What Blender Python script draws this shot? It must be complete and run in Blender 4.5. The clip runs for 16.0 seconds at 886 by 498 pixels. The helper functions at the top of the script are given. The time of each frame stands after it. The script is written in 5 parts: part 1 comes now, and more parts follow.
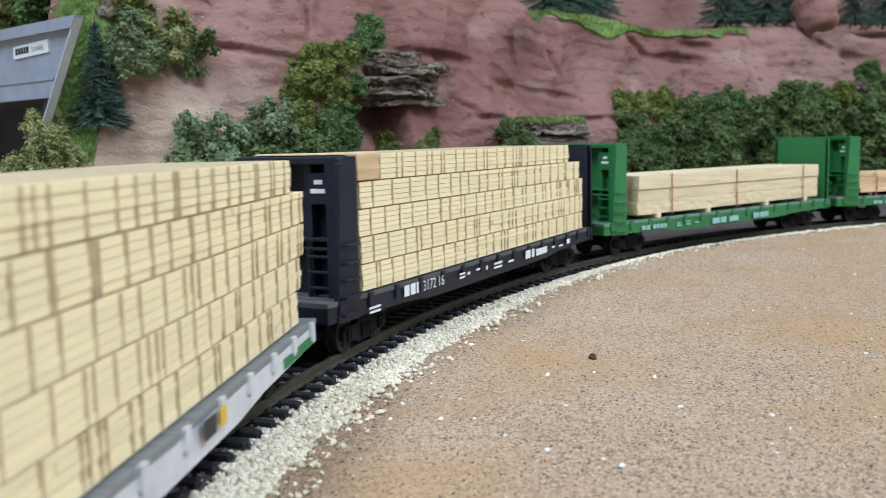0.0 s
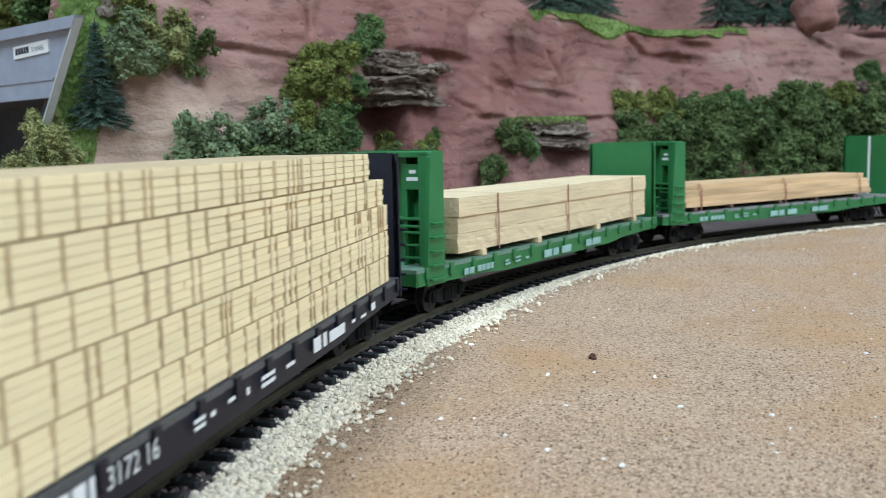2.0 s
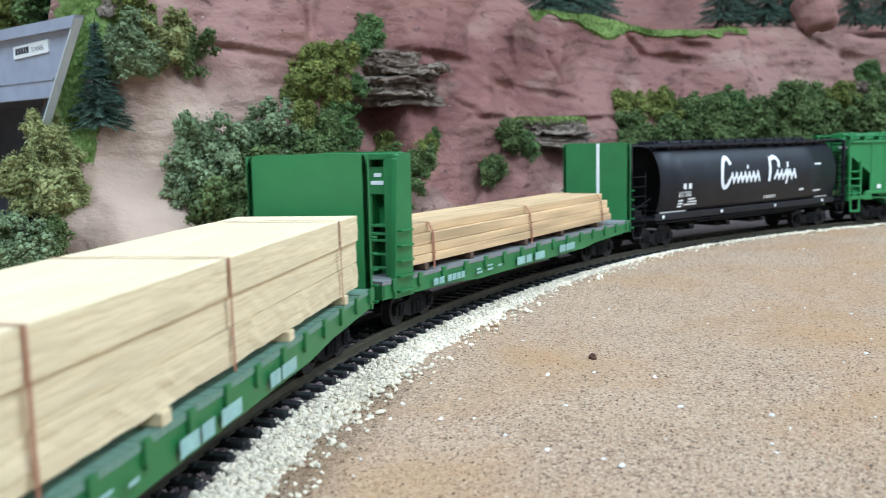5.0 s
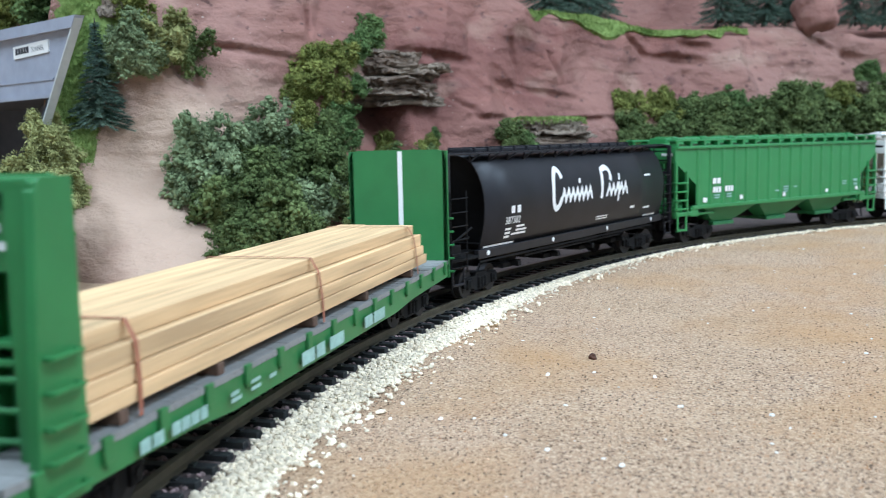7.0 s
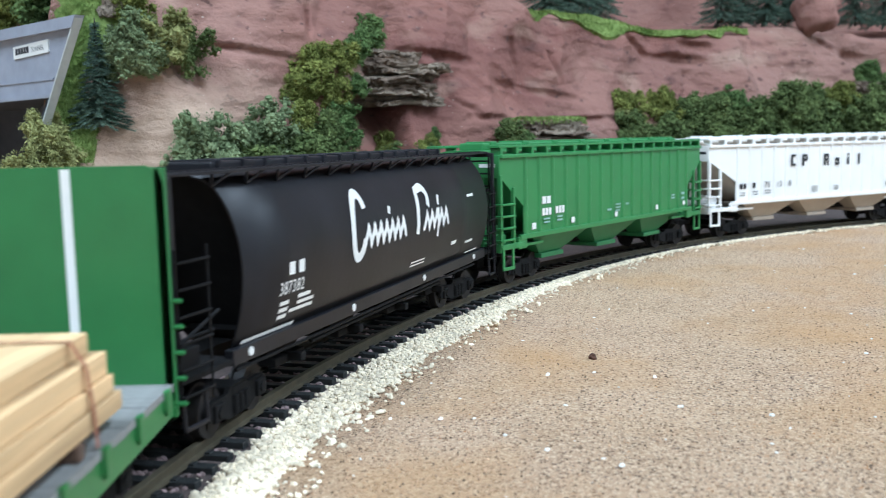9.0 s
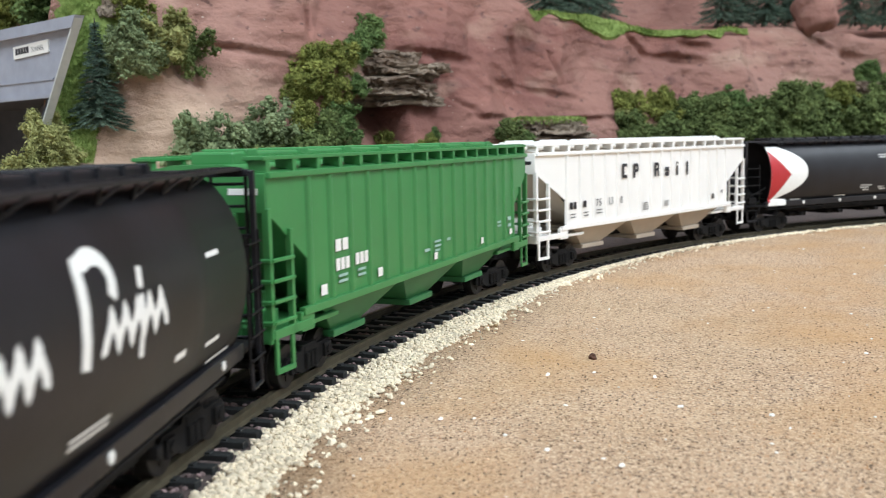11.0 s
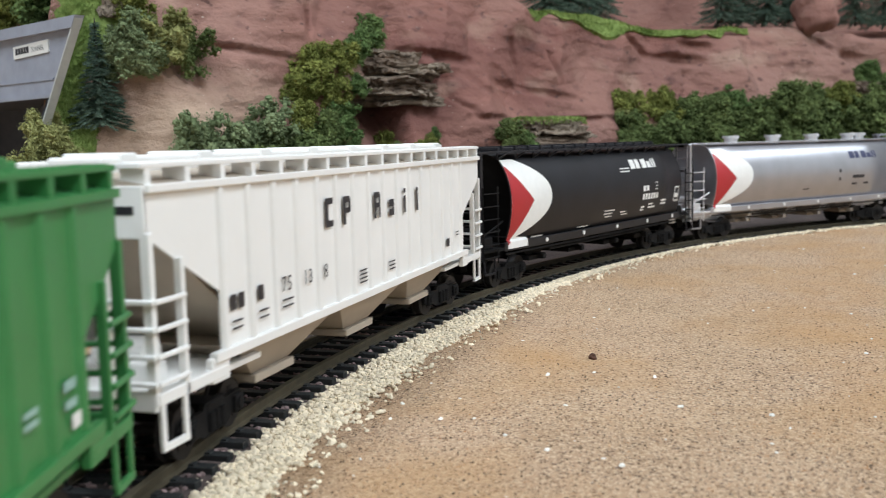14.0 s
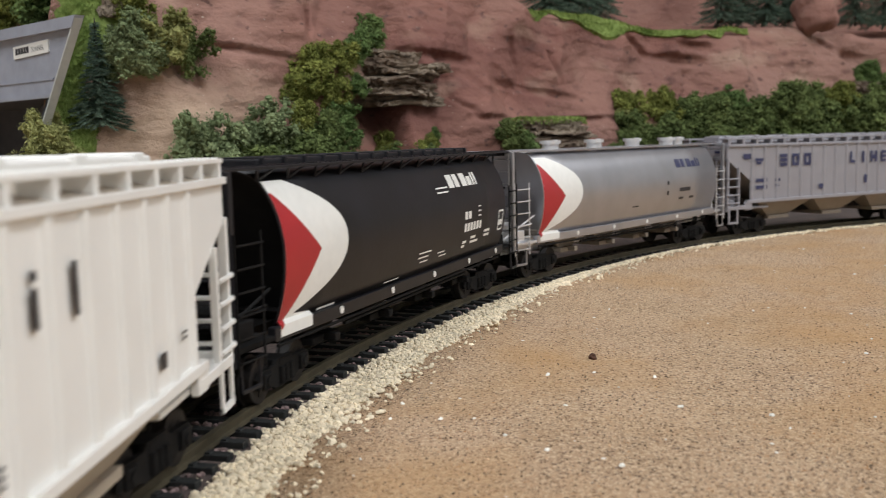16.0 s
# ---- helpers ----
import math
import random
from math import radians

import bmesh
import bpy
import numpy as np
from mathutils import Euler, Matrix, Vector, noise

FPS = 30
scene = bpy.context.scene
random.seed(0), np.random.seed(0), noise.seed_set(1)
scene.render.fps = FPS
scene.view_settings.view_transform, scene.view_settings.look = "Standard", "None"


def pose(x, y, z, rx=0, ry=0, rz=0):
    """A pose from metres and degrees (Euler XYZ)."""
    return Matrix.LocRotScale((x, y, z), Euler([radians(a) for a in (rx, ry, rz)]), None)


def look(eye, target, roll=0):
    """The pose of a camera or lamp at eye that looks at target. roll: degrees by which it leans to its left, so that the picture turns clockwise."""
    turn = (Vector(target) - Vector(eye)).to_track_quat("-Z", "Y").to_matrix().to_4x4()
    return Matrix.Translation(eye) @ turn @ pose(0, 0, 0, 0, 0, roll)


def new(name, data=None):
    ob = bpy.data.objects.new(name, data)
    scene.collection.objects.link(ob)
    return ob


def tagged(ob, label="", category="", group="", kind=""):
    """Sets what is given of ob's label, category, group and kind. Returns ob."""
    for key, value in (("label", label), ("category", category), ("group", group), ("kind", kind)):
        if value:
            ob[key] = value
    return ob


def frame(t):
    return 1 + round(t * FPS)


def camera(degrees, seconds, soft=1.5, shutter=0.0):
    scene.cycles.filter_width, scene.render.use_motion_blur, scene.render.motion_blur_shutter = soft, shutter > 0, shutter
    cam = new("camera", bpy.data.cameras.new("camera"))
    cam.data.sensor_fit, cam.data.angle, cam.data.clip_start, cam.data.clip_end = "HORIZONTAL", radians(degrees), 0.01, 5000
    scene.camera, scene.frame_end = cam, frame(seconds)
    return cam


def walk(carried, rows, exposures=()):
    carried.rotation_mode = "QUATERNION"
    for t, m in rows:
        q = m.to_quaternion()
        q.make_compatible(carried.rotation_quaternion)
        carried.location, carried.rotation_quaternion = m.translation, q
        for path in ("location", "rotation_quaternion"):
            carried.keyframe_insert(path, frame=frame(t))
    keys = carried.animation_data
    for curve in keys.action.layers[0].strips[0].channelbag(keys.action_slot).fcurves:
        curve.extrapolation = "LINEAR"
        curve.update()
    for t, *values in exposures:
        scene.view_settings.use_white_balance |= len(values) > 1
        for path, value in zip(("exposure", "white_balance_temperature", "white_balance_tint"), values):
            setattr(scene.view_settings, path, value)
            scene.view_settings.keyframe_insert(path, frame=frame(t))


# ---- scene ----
# A model railway (1:87). World in metres; lengths below are written in millimetres and scaled by MM.
MM = 0.001
cam = camera(50.83, 16.0, soft=0.6, shutter=0.5)
EYE = Vector((0, 0, 58.05 * MM))
TILT = 0.1166
VIEW = look(EYE, EYE + Vector((0, math.cos(TILT), -math.sin(TILT))), roll=-1.243)
walk(cam, [(0.0, VIEW), (16.0, VIEW)], exposures=[
    (0.0, -0.13, 5500, 8), (1.5, -0.18, 5480, 6), (3.5, 0.12, 5400, 6), (4.2, 0.22, 5330, 6), (6.3, -0.14, 5300, 5), (7.0, 0.13, 5380, 7), (7.6, 0.15, 5380, 7), (9.0, 0.13, 5450, 6),
    (11.3, 0.12, 6300, 11), (12.5, 0.04, 6250, 10), (13.5, -0.06, 6200, 10), (14.5, -0.34, 6500, 12), (16.0, -0.47, 6850, 14)])
cam.data.dof.use_dof = True
cam.data.dof.focus_distance = 0.28
cam.data.dof.aperture_fstop = 34

# ---- light: a white room with fluorescent fittings overhead ----
world = bpy.data.worlds.new("world")
scene.world = world
world.use_nodes = True
world.node_tree.nodes["Background"].inputs[0].default_value = (0.9, 0.95, 1.0, 1)
world.node_tree.nodes["Background"].inputs[1].default_value = 0.25


def area_lamp(x, y, z, sx, sy, watts, color=(0.86, 0.94, 1.0)):
    d = bpy.data.lights.new("ceiling_tube_light", "AREA")
    d.shape, d.size, d.size_y, d.energy, d.color = "RECTANGLE", sx, sy, watts, color
    ob = new("ceiling_tube_light", d)
    ob.location = (x, y, z)
    return ob


for lx, ly in ((-0.6, -0.55), (0.9, -0.5), (2.2, 0.4)):
    area_lamp(lx, ly, 1.42, 0.35, 1.5, 37)

# ---- the line of the track: a curve of about 600 mm radius ----
X0, Y0, TH0, K0, K1 = -68.065, 100.0, -1.64053, 1.53572e-3, -0.33536e-6
GN, GW = np.polynomial.legendre.leggauss(10)


def rail_line(s):
    """Place (mm) and heading of the track's centre line, s mm along it."""
    tt = TH0 + K0 * (s * (GN + 1) / 2) + K1 * (s * (GN + 1) / 2) ** 2 / 2
    return X0 + float((np.cos(tt) * GW).sum()) * s / 2, Y0 + float((np.sin(tt) * GW).sum()) * s / 2, TH0 + K0 * s + K1 * s * s / 2


def beside(s, e):
    x, y, th = rail_line(s)
    return x - e * math.sin(th), y + e * math.cos(th)


def travel(t):
    q = t / 8 - 1
    return 85.817 * t + 1.214 * (q * q - 1) + 2.384 * (q ** 3 - q)


def car_pose(centre, truck, t):
    """Pose of a car whose two trucks ride on the track, its middle at centre mm at t = 0."""
    s = centre + travel(t)
    x1, y1, _ = rail_line(s + truck)
    x2, y2, _ = rail_line(s - truck)
    a = math.atan2(y1 - y2, x1 - x2)
    return pose((x1 + x2) / 2 * MM, (y1 + y2) / 2 * MM, 0, 0, 0, math.degrees(a))


# ---- materials ----
def mat(name, color, rough=0.6, metal=0.0, var=0.12, scale=300, bump=0.0, bump_scale=None, color2=None, spec=0.5, rand=0.0, grain=None):
    """Paint or plain stuff: base colour with broad and fine variation, fine relief."""
    m = bpy.data.materials.new(name)
    m.use_nodes = True
    nt = m.node_tree
    b = nt.nodes["Principled BSDF"]
    b.inputs["Roughness"].default_value, b.inputs["Metallic"].default_value = rough, metal
    b.inputs["Specular IOR Level"].default_value = spec
    tc = nt.nodes.new("ShaderNodeTexCoord")
    n1 = nt.nodes.new("ShaderNodeTexNoise")
    n1.inputs["Scale"].default_value, n1.inputs["Detail"].default_value = scale, 6
    n2 = nt.nodes.new("ShaderNodeTexNoise")
    n2.inputs["Scale"].default_value, n2.inputs["Detail"].default_value = scale * 0.13, 4
    coords = tc.outputs["Object"]
    if grain:
        mp = nt.nodes.new("ShaderNodeMapping")
        mp.inputs["Scale"].default_value = grain
        nt.links.new(coords, mp.inputs["Vector"])
        coords = mp.outputs[0]
    for n in (n1, n2):
        nt.links.new(coords, n.inputs["Vector"])
    add = nt.nodes.new("ShaderNodeMath")
    add.operation = "ADD"
    nt.links.new(n1.outputs[0], add.inputs[0])
    nt.links.new(n2.outputs[0], add.inputs[1])
    ramp = nt.nodes.new("ShaderNodeValToRGB")
    ramp.color_ramp.elements[0].position, ramp.color_ramp.elements[1].position = 0.35, 0.65
    c = Vector(color)
    c2 = Vector(color2) if color2 else c
    ramp.color_ramp.elements[0].color = (*(c * (1 - var)), 1)
    ramp.color_ramp.elements[1].color = (*[min(1, v) for v in c2 * (1 + var)], 1)
    half = nt.nodes.new("ShaderNodeMath")
    half.operation = "MULTIPLY"
    half.inputs[1].default_value = 0.5
    nt.links.new(add.outputs[0], half.inputs[0])
    nt.links.new(half.outputs[0], ramp.inputs[0])
    out = ramp.outputs[0]
    if rand:
        info = nt.nodes.new("ShaderNodeNewGeometry")
        hsv = nt.nodes.new("ShaderNodeHueSaturation")
        rng = nt.nodes.new("ShaderNodeMapRange")
        rng.inputs[3].default_value, rng.inputs[4].default_value = 1 - rand, 1 + rand
        nt.links.new(info.outputs["Random Per Island"], rng.inputs[0])
        nt.links.new(rng.outputs[0], hsv.inputs["Value"])
        nt.links.new(out, hsv.inputs["Color"])
        out = hsv.outputs[0]
    nt.links.new(out, b.inputs["Base Color"])
    if bump:
        bm_ = nt.nodes.new("ShaderNodeBump")
        bm_.inputs["Distance"].default_value = bump * MM
        n3 = nt.nodes.new("ShaderNodeTexNoise")
        n3.inputs["Scale"].default_value, n3.inputs["Detail"].default_value = bump_scale or scale, 5
        nt.links.new(coords, n3.inputs["Vector"])
        nt.links.new(n3.outputs[0], bm_.inputs["Height"])
        nt.links.new(bm_.outputs[0], b.inputs["Normal"])
    return m


def layered(name, colors, scale, rough=0.92, bump=1.0, bump_scale=100, stretch=(1, 1, 1), speck=None, bump2=0.0, bump2_scale=900, patch=None, stain=None, grains=None):
    """Stone, sand and the like: three tones mixed at two scales, optional dark and light specks, relief."""
    m = bpy.data.materials.new(name)
    m.use_nodes = True
    nt = m.node_tree
    N, K = nt.nodes, nt.links
    b = N["Principled BSDF"]
    b.inputs["Roughness"].default_value = rough
    b.inputs["Specular IOR Level"].default_value = 0.25
    tc = N.new("ShaderNodeTexCoord")
    mp = N.new("ShaderNodeMapping")
    mp.inputs["Scale"].default_value = stretch
    K.new(tc.outputs["Object"], mp.inputs["Vector"])

    def noise_tex(s, det=6, rgh=0.55):
        n = N.new("ShaderNodeTexNoise")
        n.inputs["Scale"].default_value, n.inputs["Detail"].default_value, n.inputs["Roughness"].default_value = s, det, rgh
        K.new(mp.outputs[0], n.inputs["Vector"])
        return n.outputs[0]

    def mix(f, a, c):
        x = N.new("ShaderNodeMix")
        x.data_type = "RGBA"
        K.new(f, x.inputs[0])
        for q, v in ((6, a), (7, c)):
            if isinstance(v, tuple):
                x.inputs[q].default_value = (*v, 1)
            else:
                K.new(v, x.inputs[q])
        return x.outputs[2]

    def step(v, lo, hi):
        r = N.new("ShaderNodeMapRange")
        r.inputs[1].default_value, r.inputs[2].default_value = lo, hi
        K.new(v, r.inputs[0])
        return r.outputs[0]

    col = mix(step(noise_tex(scale), 0.35, 0.65), colors[0], colors[1])
    col = mix(step(noise_tex(scale * 0.31, 4), 0.42, 0.7), col, colors[2])
    if speck:
        for s, lo, hi, c in speck:
            col = mix(step(noise_tex(s, 2, 0.5), lo, hi), col, c)
    if grains:
        # single grains, each of its own tone: dark, plain or pale
        g_scale, dark_share, pale_share, dark_tone, pale_tone = grains
        vo = N.new("ShaderNodeTexVoronoi")
        vo.inputs["Scale"].default_value = g_scale
        K.new(mp.outputs[0], vo.inputs["Vector"])
        sep = N.new("ShaderNodeSeparateColor")
        K.new(vo.outputs["Color"], sep.inputs[0])
        col = mix(step(sep.outputs[0], dark_share + 0.05, dark_share - 0.05), col, dark_tone)
        col = mix(step(sep.outputs[0], 0.9 - pale_share, 1.1 - pale_share), col, pale_tone)
    if stain:
        # broad faded stains of another tint
        s_scale, lo, hi, tone, most = stain
        r = N.new("ShaderNodeMapRange")
        r.inputs[1].default_value, r.inputs[2].default_value, r.inputs[4].default_value = lo, hi, most
        K.new(noise_tex(s_scale, 4, 0.6), r.inputs[0])
        col = mix(r.outputs[0], col, tone)
    if patch:
        # a paler, dustier area round one place
        where, reach, tone = patch
        ds = N.new("ShaderNodeVectorMath")
        ds.operation = "DISTANCE"
        K.new(tc.outputs["Object"], ds.inputs[0])
        ds.inputs[1].default_value = where
        wob = N.new("ShaderNodeMath")
        wob.operation = "MULTIPLY_ADD"
        wob.inputs[1].default_value, wob.inputs[2].default_value = reach * 1.1, -reach * 0.55
        K.new(noise_tex(18, 6, 0.6), wob.inputs[0])
        sm = N.new("ShaderNodeMath")
        K.new(ds.outputs["Value"], sm.inputs[0])
        K.new(wob.outputs[0], sm.inputs[1])
        f = step(sm.outputs[0], reach * 1.15, reach * 0.55)
        half = N.new("ShaderNodeMath")
        half.operation = "MULTIPLY"
        half.inputs[1].default_value = 0.8
        K.new(f, half.inputs[0])
        col = mix(half.outputs[0], col, tone)
    K.new(col, b.inputs["Base Color"])
    prev = None
    for dist, s in ((bump, bump_scale), (bump2, bump2_scale)):
        if not dist:
            continue
        bn = N.new("ShaderNodeBump")
        bn.inputs["Distance"].default_value = dist * MM
        K.new(noise_tex(s, 8, 0.6), bn.inputs["Height"])
        if prev:
            K.new(prev, bn.inputs["Normal"])
        prev = bn.outputs[0]
    if prev:
        K.new(prev, b.inputs["Normal"])
    return m


M_GROUND = layered("tan_sand", ((0.54, 0.37, 0.235), (0.45, 0.305, 0.188), (0.51, 0.34, 0.222)), 30, bump=0.8, bump_scale=900, bump2=0.7, bump2_scale=2000,
                   stain=(11, 0.46, 0.64, (0.50, 0.285, 0.12), 0.6), grains=(2000, 0.12, 0.24, (0.20, 0.13, 0.085), (0.66, 0.49, 0.33)),
                   speck=((700, 0.655, 0.69, (0.10, 0.07, 0.06)), (900, 0.67, 0.70, (0.47, 0.22, 0.09))))
M_ROCK = layered("red_rock", ((0.26, 0.122, 0.097), (0.185, 0.082, 0.068), (0.315, 0.185, 0.148)), 16, bump=1.9, bump_scale=80, bump2=1.1, bump2_scale=380, stretch=(0.8, 0.8, 1.4),
                 speck=((45, 0.62, 0.76, (0.125, 0.062, 0.054)), (22, 0.57, 0.75, (0.36, 0.235, 0.18)), (140, 0.65, 0.72, (0.13, 0.07, 0.06)), (520, 0.735, 0.76, (0.55, 0.46, 0.40))), patch=((-0.125, 0.43, 0.045), 0.086, (0.53, 0.39, 0.285)))
M_LEDGE = layered("brown_ledge_stone", ((0.23, 0.17, 0.125), (0.10, 0.07, 0.052), (0.36, 0.30, 0.23)), 120, bump=1.2, bump_scale=260, bump2=0.4, bump2_scale=900, stretch=(1, 1, 3.5),
                  speck=((300, 0.6, 0.7, (0.08, 0.06, 0.045)),))
M_BALLAST = mat("cream_gravel", (0.78, 0.675, 0.50), 0.9, scale=700, var=0.1, bump=0.2, rand=0.2)
M_DARKGRIT = mat("dark_gravel", (0.20, 0.14, 0.135), 0.95, scale=500, var=0.3, rand=0.5)
M_GRAIN = mat("sand_grain", (0.33, 0.215, 0.13), 0.9, scale=600, var=0.2, rand=0.75)
M_SPECK = mat("white_grit", (0.75, 0.72, 0.66), 0.8, scale=500, rand=0.15)
M_CLOD = mat("brown_clod", (0.085, 0.035, 0.018), 0.9, scale=900, var=0.4, bump=0.4)
M_TIE = mat("black_tie", (0.022, 0.024, 0.024), 0.55, scale=500, var=0.4, bump=0.15, bump_scale=1200)
M_RAIL = mat("weathered_rail", (0.095, 0.08, 0.052), 0.5, metal=0.35, scale=300, var=0.3)
M_BED = mat("dark_ballast", (0.075, 0.055, 0.05), 0.95, scale=500, var=0.4, bump=0.8)
M_WHEEL = mat("wheel_metal", (0.02, 0.017, 0.016), 0.6, metal=0.3, scale=400, var=0.3)
M_GREEN = mat("green_paint", (0.045, 0.215, 0.062), 0.42, scale=120, var=0.07, bump=0.03, bump_scale=900)
# M_GREEN with the shade under the hopper painted in; also a flat wagon's mark
M_GREEN_BAY = mat("green_paint_shaded", (0.03, 0.17, 0.055), 0.55, scale=160, var=0.12)
M_GREEN_FLAT = mat("deep_green_paint", (0.034, 0.165, 0.045), 0.45, scale=150, var=0.1, bump=0.03, bump_scale=900)
M_BLACK = mat("black_paint", (0.0115, 0.0115, 0.0145), 0.44, scale=90, var=0.35, bump=0.03, bump_scale=700, spec=0.34)
M_NAVY = mat("blue_black_paint", (0.011, 0.012, 0.021), 0.5, scale=150, var=0.2, spec=0.35)
M_CAR_DARK = mat("dark_running_gear", (0.009, 0.0085, 0.0085), 0.75, scale=300, var=0.35, spec=0.15)
M_WHITE = mat("white_paint", (0.84, 0.83, 0.80), 0.4, scale=90, var=0.03, bump=0.03, bump_scale=800)
# white hopper's taupe bays and ends; on its roof this is painted shade
M_TAN_BAY = mat("taupe_bay_and_roof_shade", (0.42, 0.36, 0.29), 0.55, scale=160, var=0.08)
M_BROWN_BAY = mat("brown_under_body", (0.22, 0.185, 0.15), 0.55, scale=160, var=0.12)
M_SILVER = mat("silver_paint", (0.47, 0.47, 0.50), 0.36, metal=0.85, scale=100, var=0.08)
M_BRIGHT = mat("bright_metal", (0.75, 0.75, 0.77), 0.3, metal=0.55, scale=200, var=0.05)
M_LINE_GREY = mat("grey_paint", (0.31, 0.305, 0.335), 0.36, metal=0.2, scale=120, var=0.06)
M_LETTER = mat("white_lettering", (0.80, 0.80, 0.77), 0.45, scale=400, var=0.04)
M_INK = mat("black_lettering", (0.02, 0.02, 0.025), 0.45, scale=400, var=0.1)
M_BLUE = mat("blue_lettering", (0.03, 0.035, 0.095), 0.45, scale=400, var=0.1)
M_PALEBLUE = mat("pale_lettering", (0.30, 0.47, 0.42), 0.5, scale=900, var=0.2)
M_RED = mat("red_paint", (0.40, 0.02, 0.025), 0.4, scale=200, var=0.05)
M_LUMBER = mat("pale_lumber", (0.81, 0.665, 0.385), 0.7, scale=420, var=0.08, bump=0.15, bump_scale=700, rand=0.1, grain=(0.1, 1, 1))
M_BAND = mat("brown_band", (0.47, 0.355, 0.20), 0.7, scale=500, var=0.2)
M_BEAM = mat("pale_timber", (0.72, 0.575, 0.345), 0.8, scale=420, var=0.13, bump=0.5, bump_scale=700, grain=(0.1, 1, 1))
M_PLANK = mat("tan_plank", (0.66, 0.45, 0.235), 0.65, scale=420, var=0.34, bump=0.25, bump_scale=600, grain=(0.05, 1, 1), rand=0.14)
M_BEARER = mat("dark_bearer", (0.10, 0.06, 0.04), 0.8, scale=300, var=0.2)
M_STRAP = mat("red_brown_strap", (0.30, 0.105, 0.06), 0.5, scale=500, var=0.12)
M_DECK_GREY = mat("grey_deck", (0.235, 0.235, 0.225), 0.75, scale=260, var=0.22, bump=0.15, bump_scale=700)
M_DECK_DARK = mat("dark_grey_deck", (0.10, 0.095, 0.09), 0.75, scale=260, var=0.25, bump=0.15, bump_scale=700)
M_DECK_GREEN = mat("greyed_green_deck", (0.17, 0.27, 0.19), 0.7, scale=240, var=0.2, bump=0.12, bump_scale=700)
M_PALE_STEEL = mat("pale_steel", (0.72, 0.72, 0.73), 0.36, metal=0.3, scale=200, var=0.12)
M_YELLOW = mat("yellow_paint", (0.75, 0.45, 0.03), 0.5, scale=300)
M_FOL_DARK = mat("dark_green_foliage", (0.055, 0.084, 0.026), 0.95, scale=400, var=0.4, color2=(0.13, 0.165, 0.058), rand=0.25, spec=0.15)
M_FOL_GREEN = mat("green_foliage", (0.058, 0.105, 0.03), 0.95, scale=400, var=0.35, color2=(0.12, 0.175, 0.062), rand=0.2, spec=0.15)
M_FOL_GREY = mat("grey_green_foliage", (0.105, 0.145, 0.064), 0.95, scale=400, var=0.35, color2=(0.215, 0.26, 0.135), rand=0.2, spec=0.15)
M_FOL_OLIVE = mat("olive_foliage", (0.095, 0.115, 0.024), 0.95, scale=400, var=0.35, color2=(0.19, 0.205, 0.055), rand=0.2, spec=0.15)
M_FOL_PALE = mat("pale_olive_foliage", (0.18, 0.19, 0.062), 0.95, scale=400, var=0.25, color2=(0.30, 0.305, 0.125), rand=0.2, spec=0.15)
M_GRASS = mat("bright_turf", (0.145, 0.225, 0.048), 0.95, scale=350, var=0.3, color2=(0.25, 0.325, 0.10), rand=0.35, spec=0.15)
M_NEEDLE = mat("blue_green_needles", (0.044, 0.082, 0.058), 0.8, scale=300, var=0.35, color2=(0.10, 0.145, 0.105), rand=0.4, spec=0.2)
M_BARK = mat("dark_bark", (0.04, 0.03, 0.022), 0.9)
M_CONCRETE = mat("pale_concrete", (0.50, 0.52, 0.51), 0.85, scale=200, var=0.15, bump=0.2, bump_scale=500)
M_SLATE = mat("blue_grey_concrete", (0.30, 0.32, 0.38), 0.75, scale=140, var=0.12, bump=0.15, bump_scale=500)
# the portal's grey taken down: the tunnel's inner shade is in this colour
M_LINING = mat("shaded_lining", (0.07, 0.075, 0.09), 0.85, scale=140, var=0.2)
M_WALL = mat("room_wall", (0.68, 0.67, 0.64), 0.9, scale=4, var=0.03)
M_FLOOR = mat("room_floor", (0.25, 0.25, 0.25), 0.8, scale=10, var=0.1)


# ---- building helpers ----
def part(name, bm, material, parent=None, label="", smooth=False):
    """Links a bmesh (in mm) as one mesh object, under a thing or part."""
    me = bpy.data.meshes.new(name)
    bm.normal_update()
    bm.to_mesh(me)
    bm.free()
    me.transform(Matrix.Diagonal((MM, MM, MM, 1)))
    if smooth:
        me.polygons.foreach_set("use_smooth", [True] * len(me.polygons))
    me.materials.append(material)
    ob = new(name, me)
    if parent:
        ob.parent = parent
    if label:
        ob["label"] = label
    return ob


def box(bm, x0, x1, y0, y1, z0, z1, bevel=0.0, m=None):
    """A box from corner to corner."""
    r = bmesh.ops.create_cube(bm, size=1)
    vs = r["verts"]
    mm = Matrix.Translation(((x0 + x1) / 2, (y0 + y1) / 2, (z0 + z1) / 2)) @ Matrix.Diagonal((abs(x1 - x0), abs(y1 - y0), abs(z1 - z0), 1))
    if m is not None:
        mm = m @ mm
    bmesh.ops.transform(bm, matrix=mm, verts=vs)
    if bevel:
        es = list({e for v in vs for e in v.link_edges})
        bmesh.ops.bevel(bm, geom=es, offset=bevel, segments=2, affect="EDGES", profile=0.5)


# ---- wagons: x forward along the car, +y the side towards the inside of the curve, z up from the rail head, in mm ----
OFF = -6.0


def cyl(bm, p0, p1, r, seg=8, r2=None):
    """A rod from p0 to p1."""
    a, b = Vector(p0), Vector(p1)
    d = b - a
    m = Matrix.Translation((a + b) / 2) @ d.to_track_quat("Z", "Y").to_matrix().to_4x4()
    bmesh.ops.create_cone(bm, cap_ends=True, segments=seg, radius1=r, radius2=r if r2 is None else r2, depth=d.length, matrix=m)


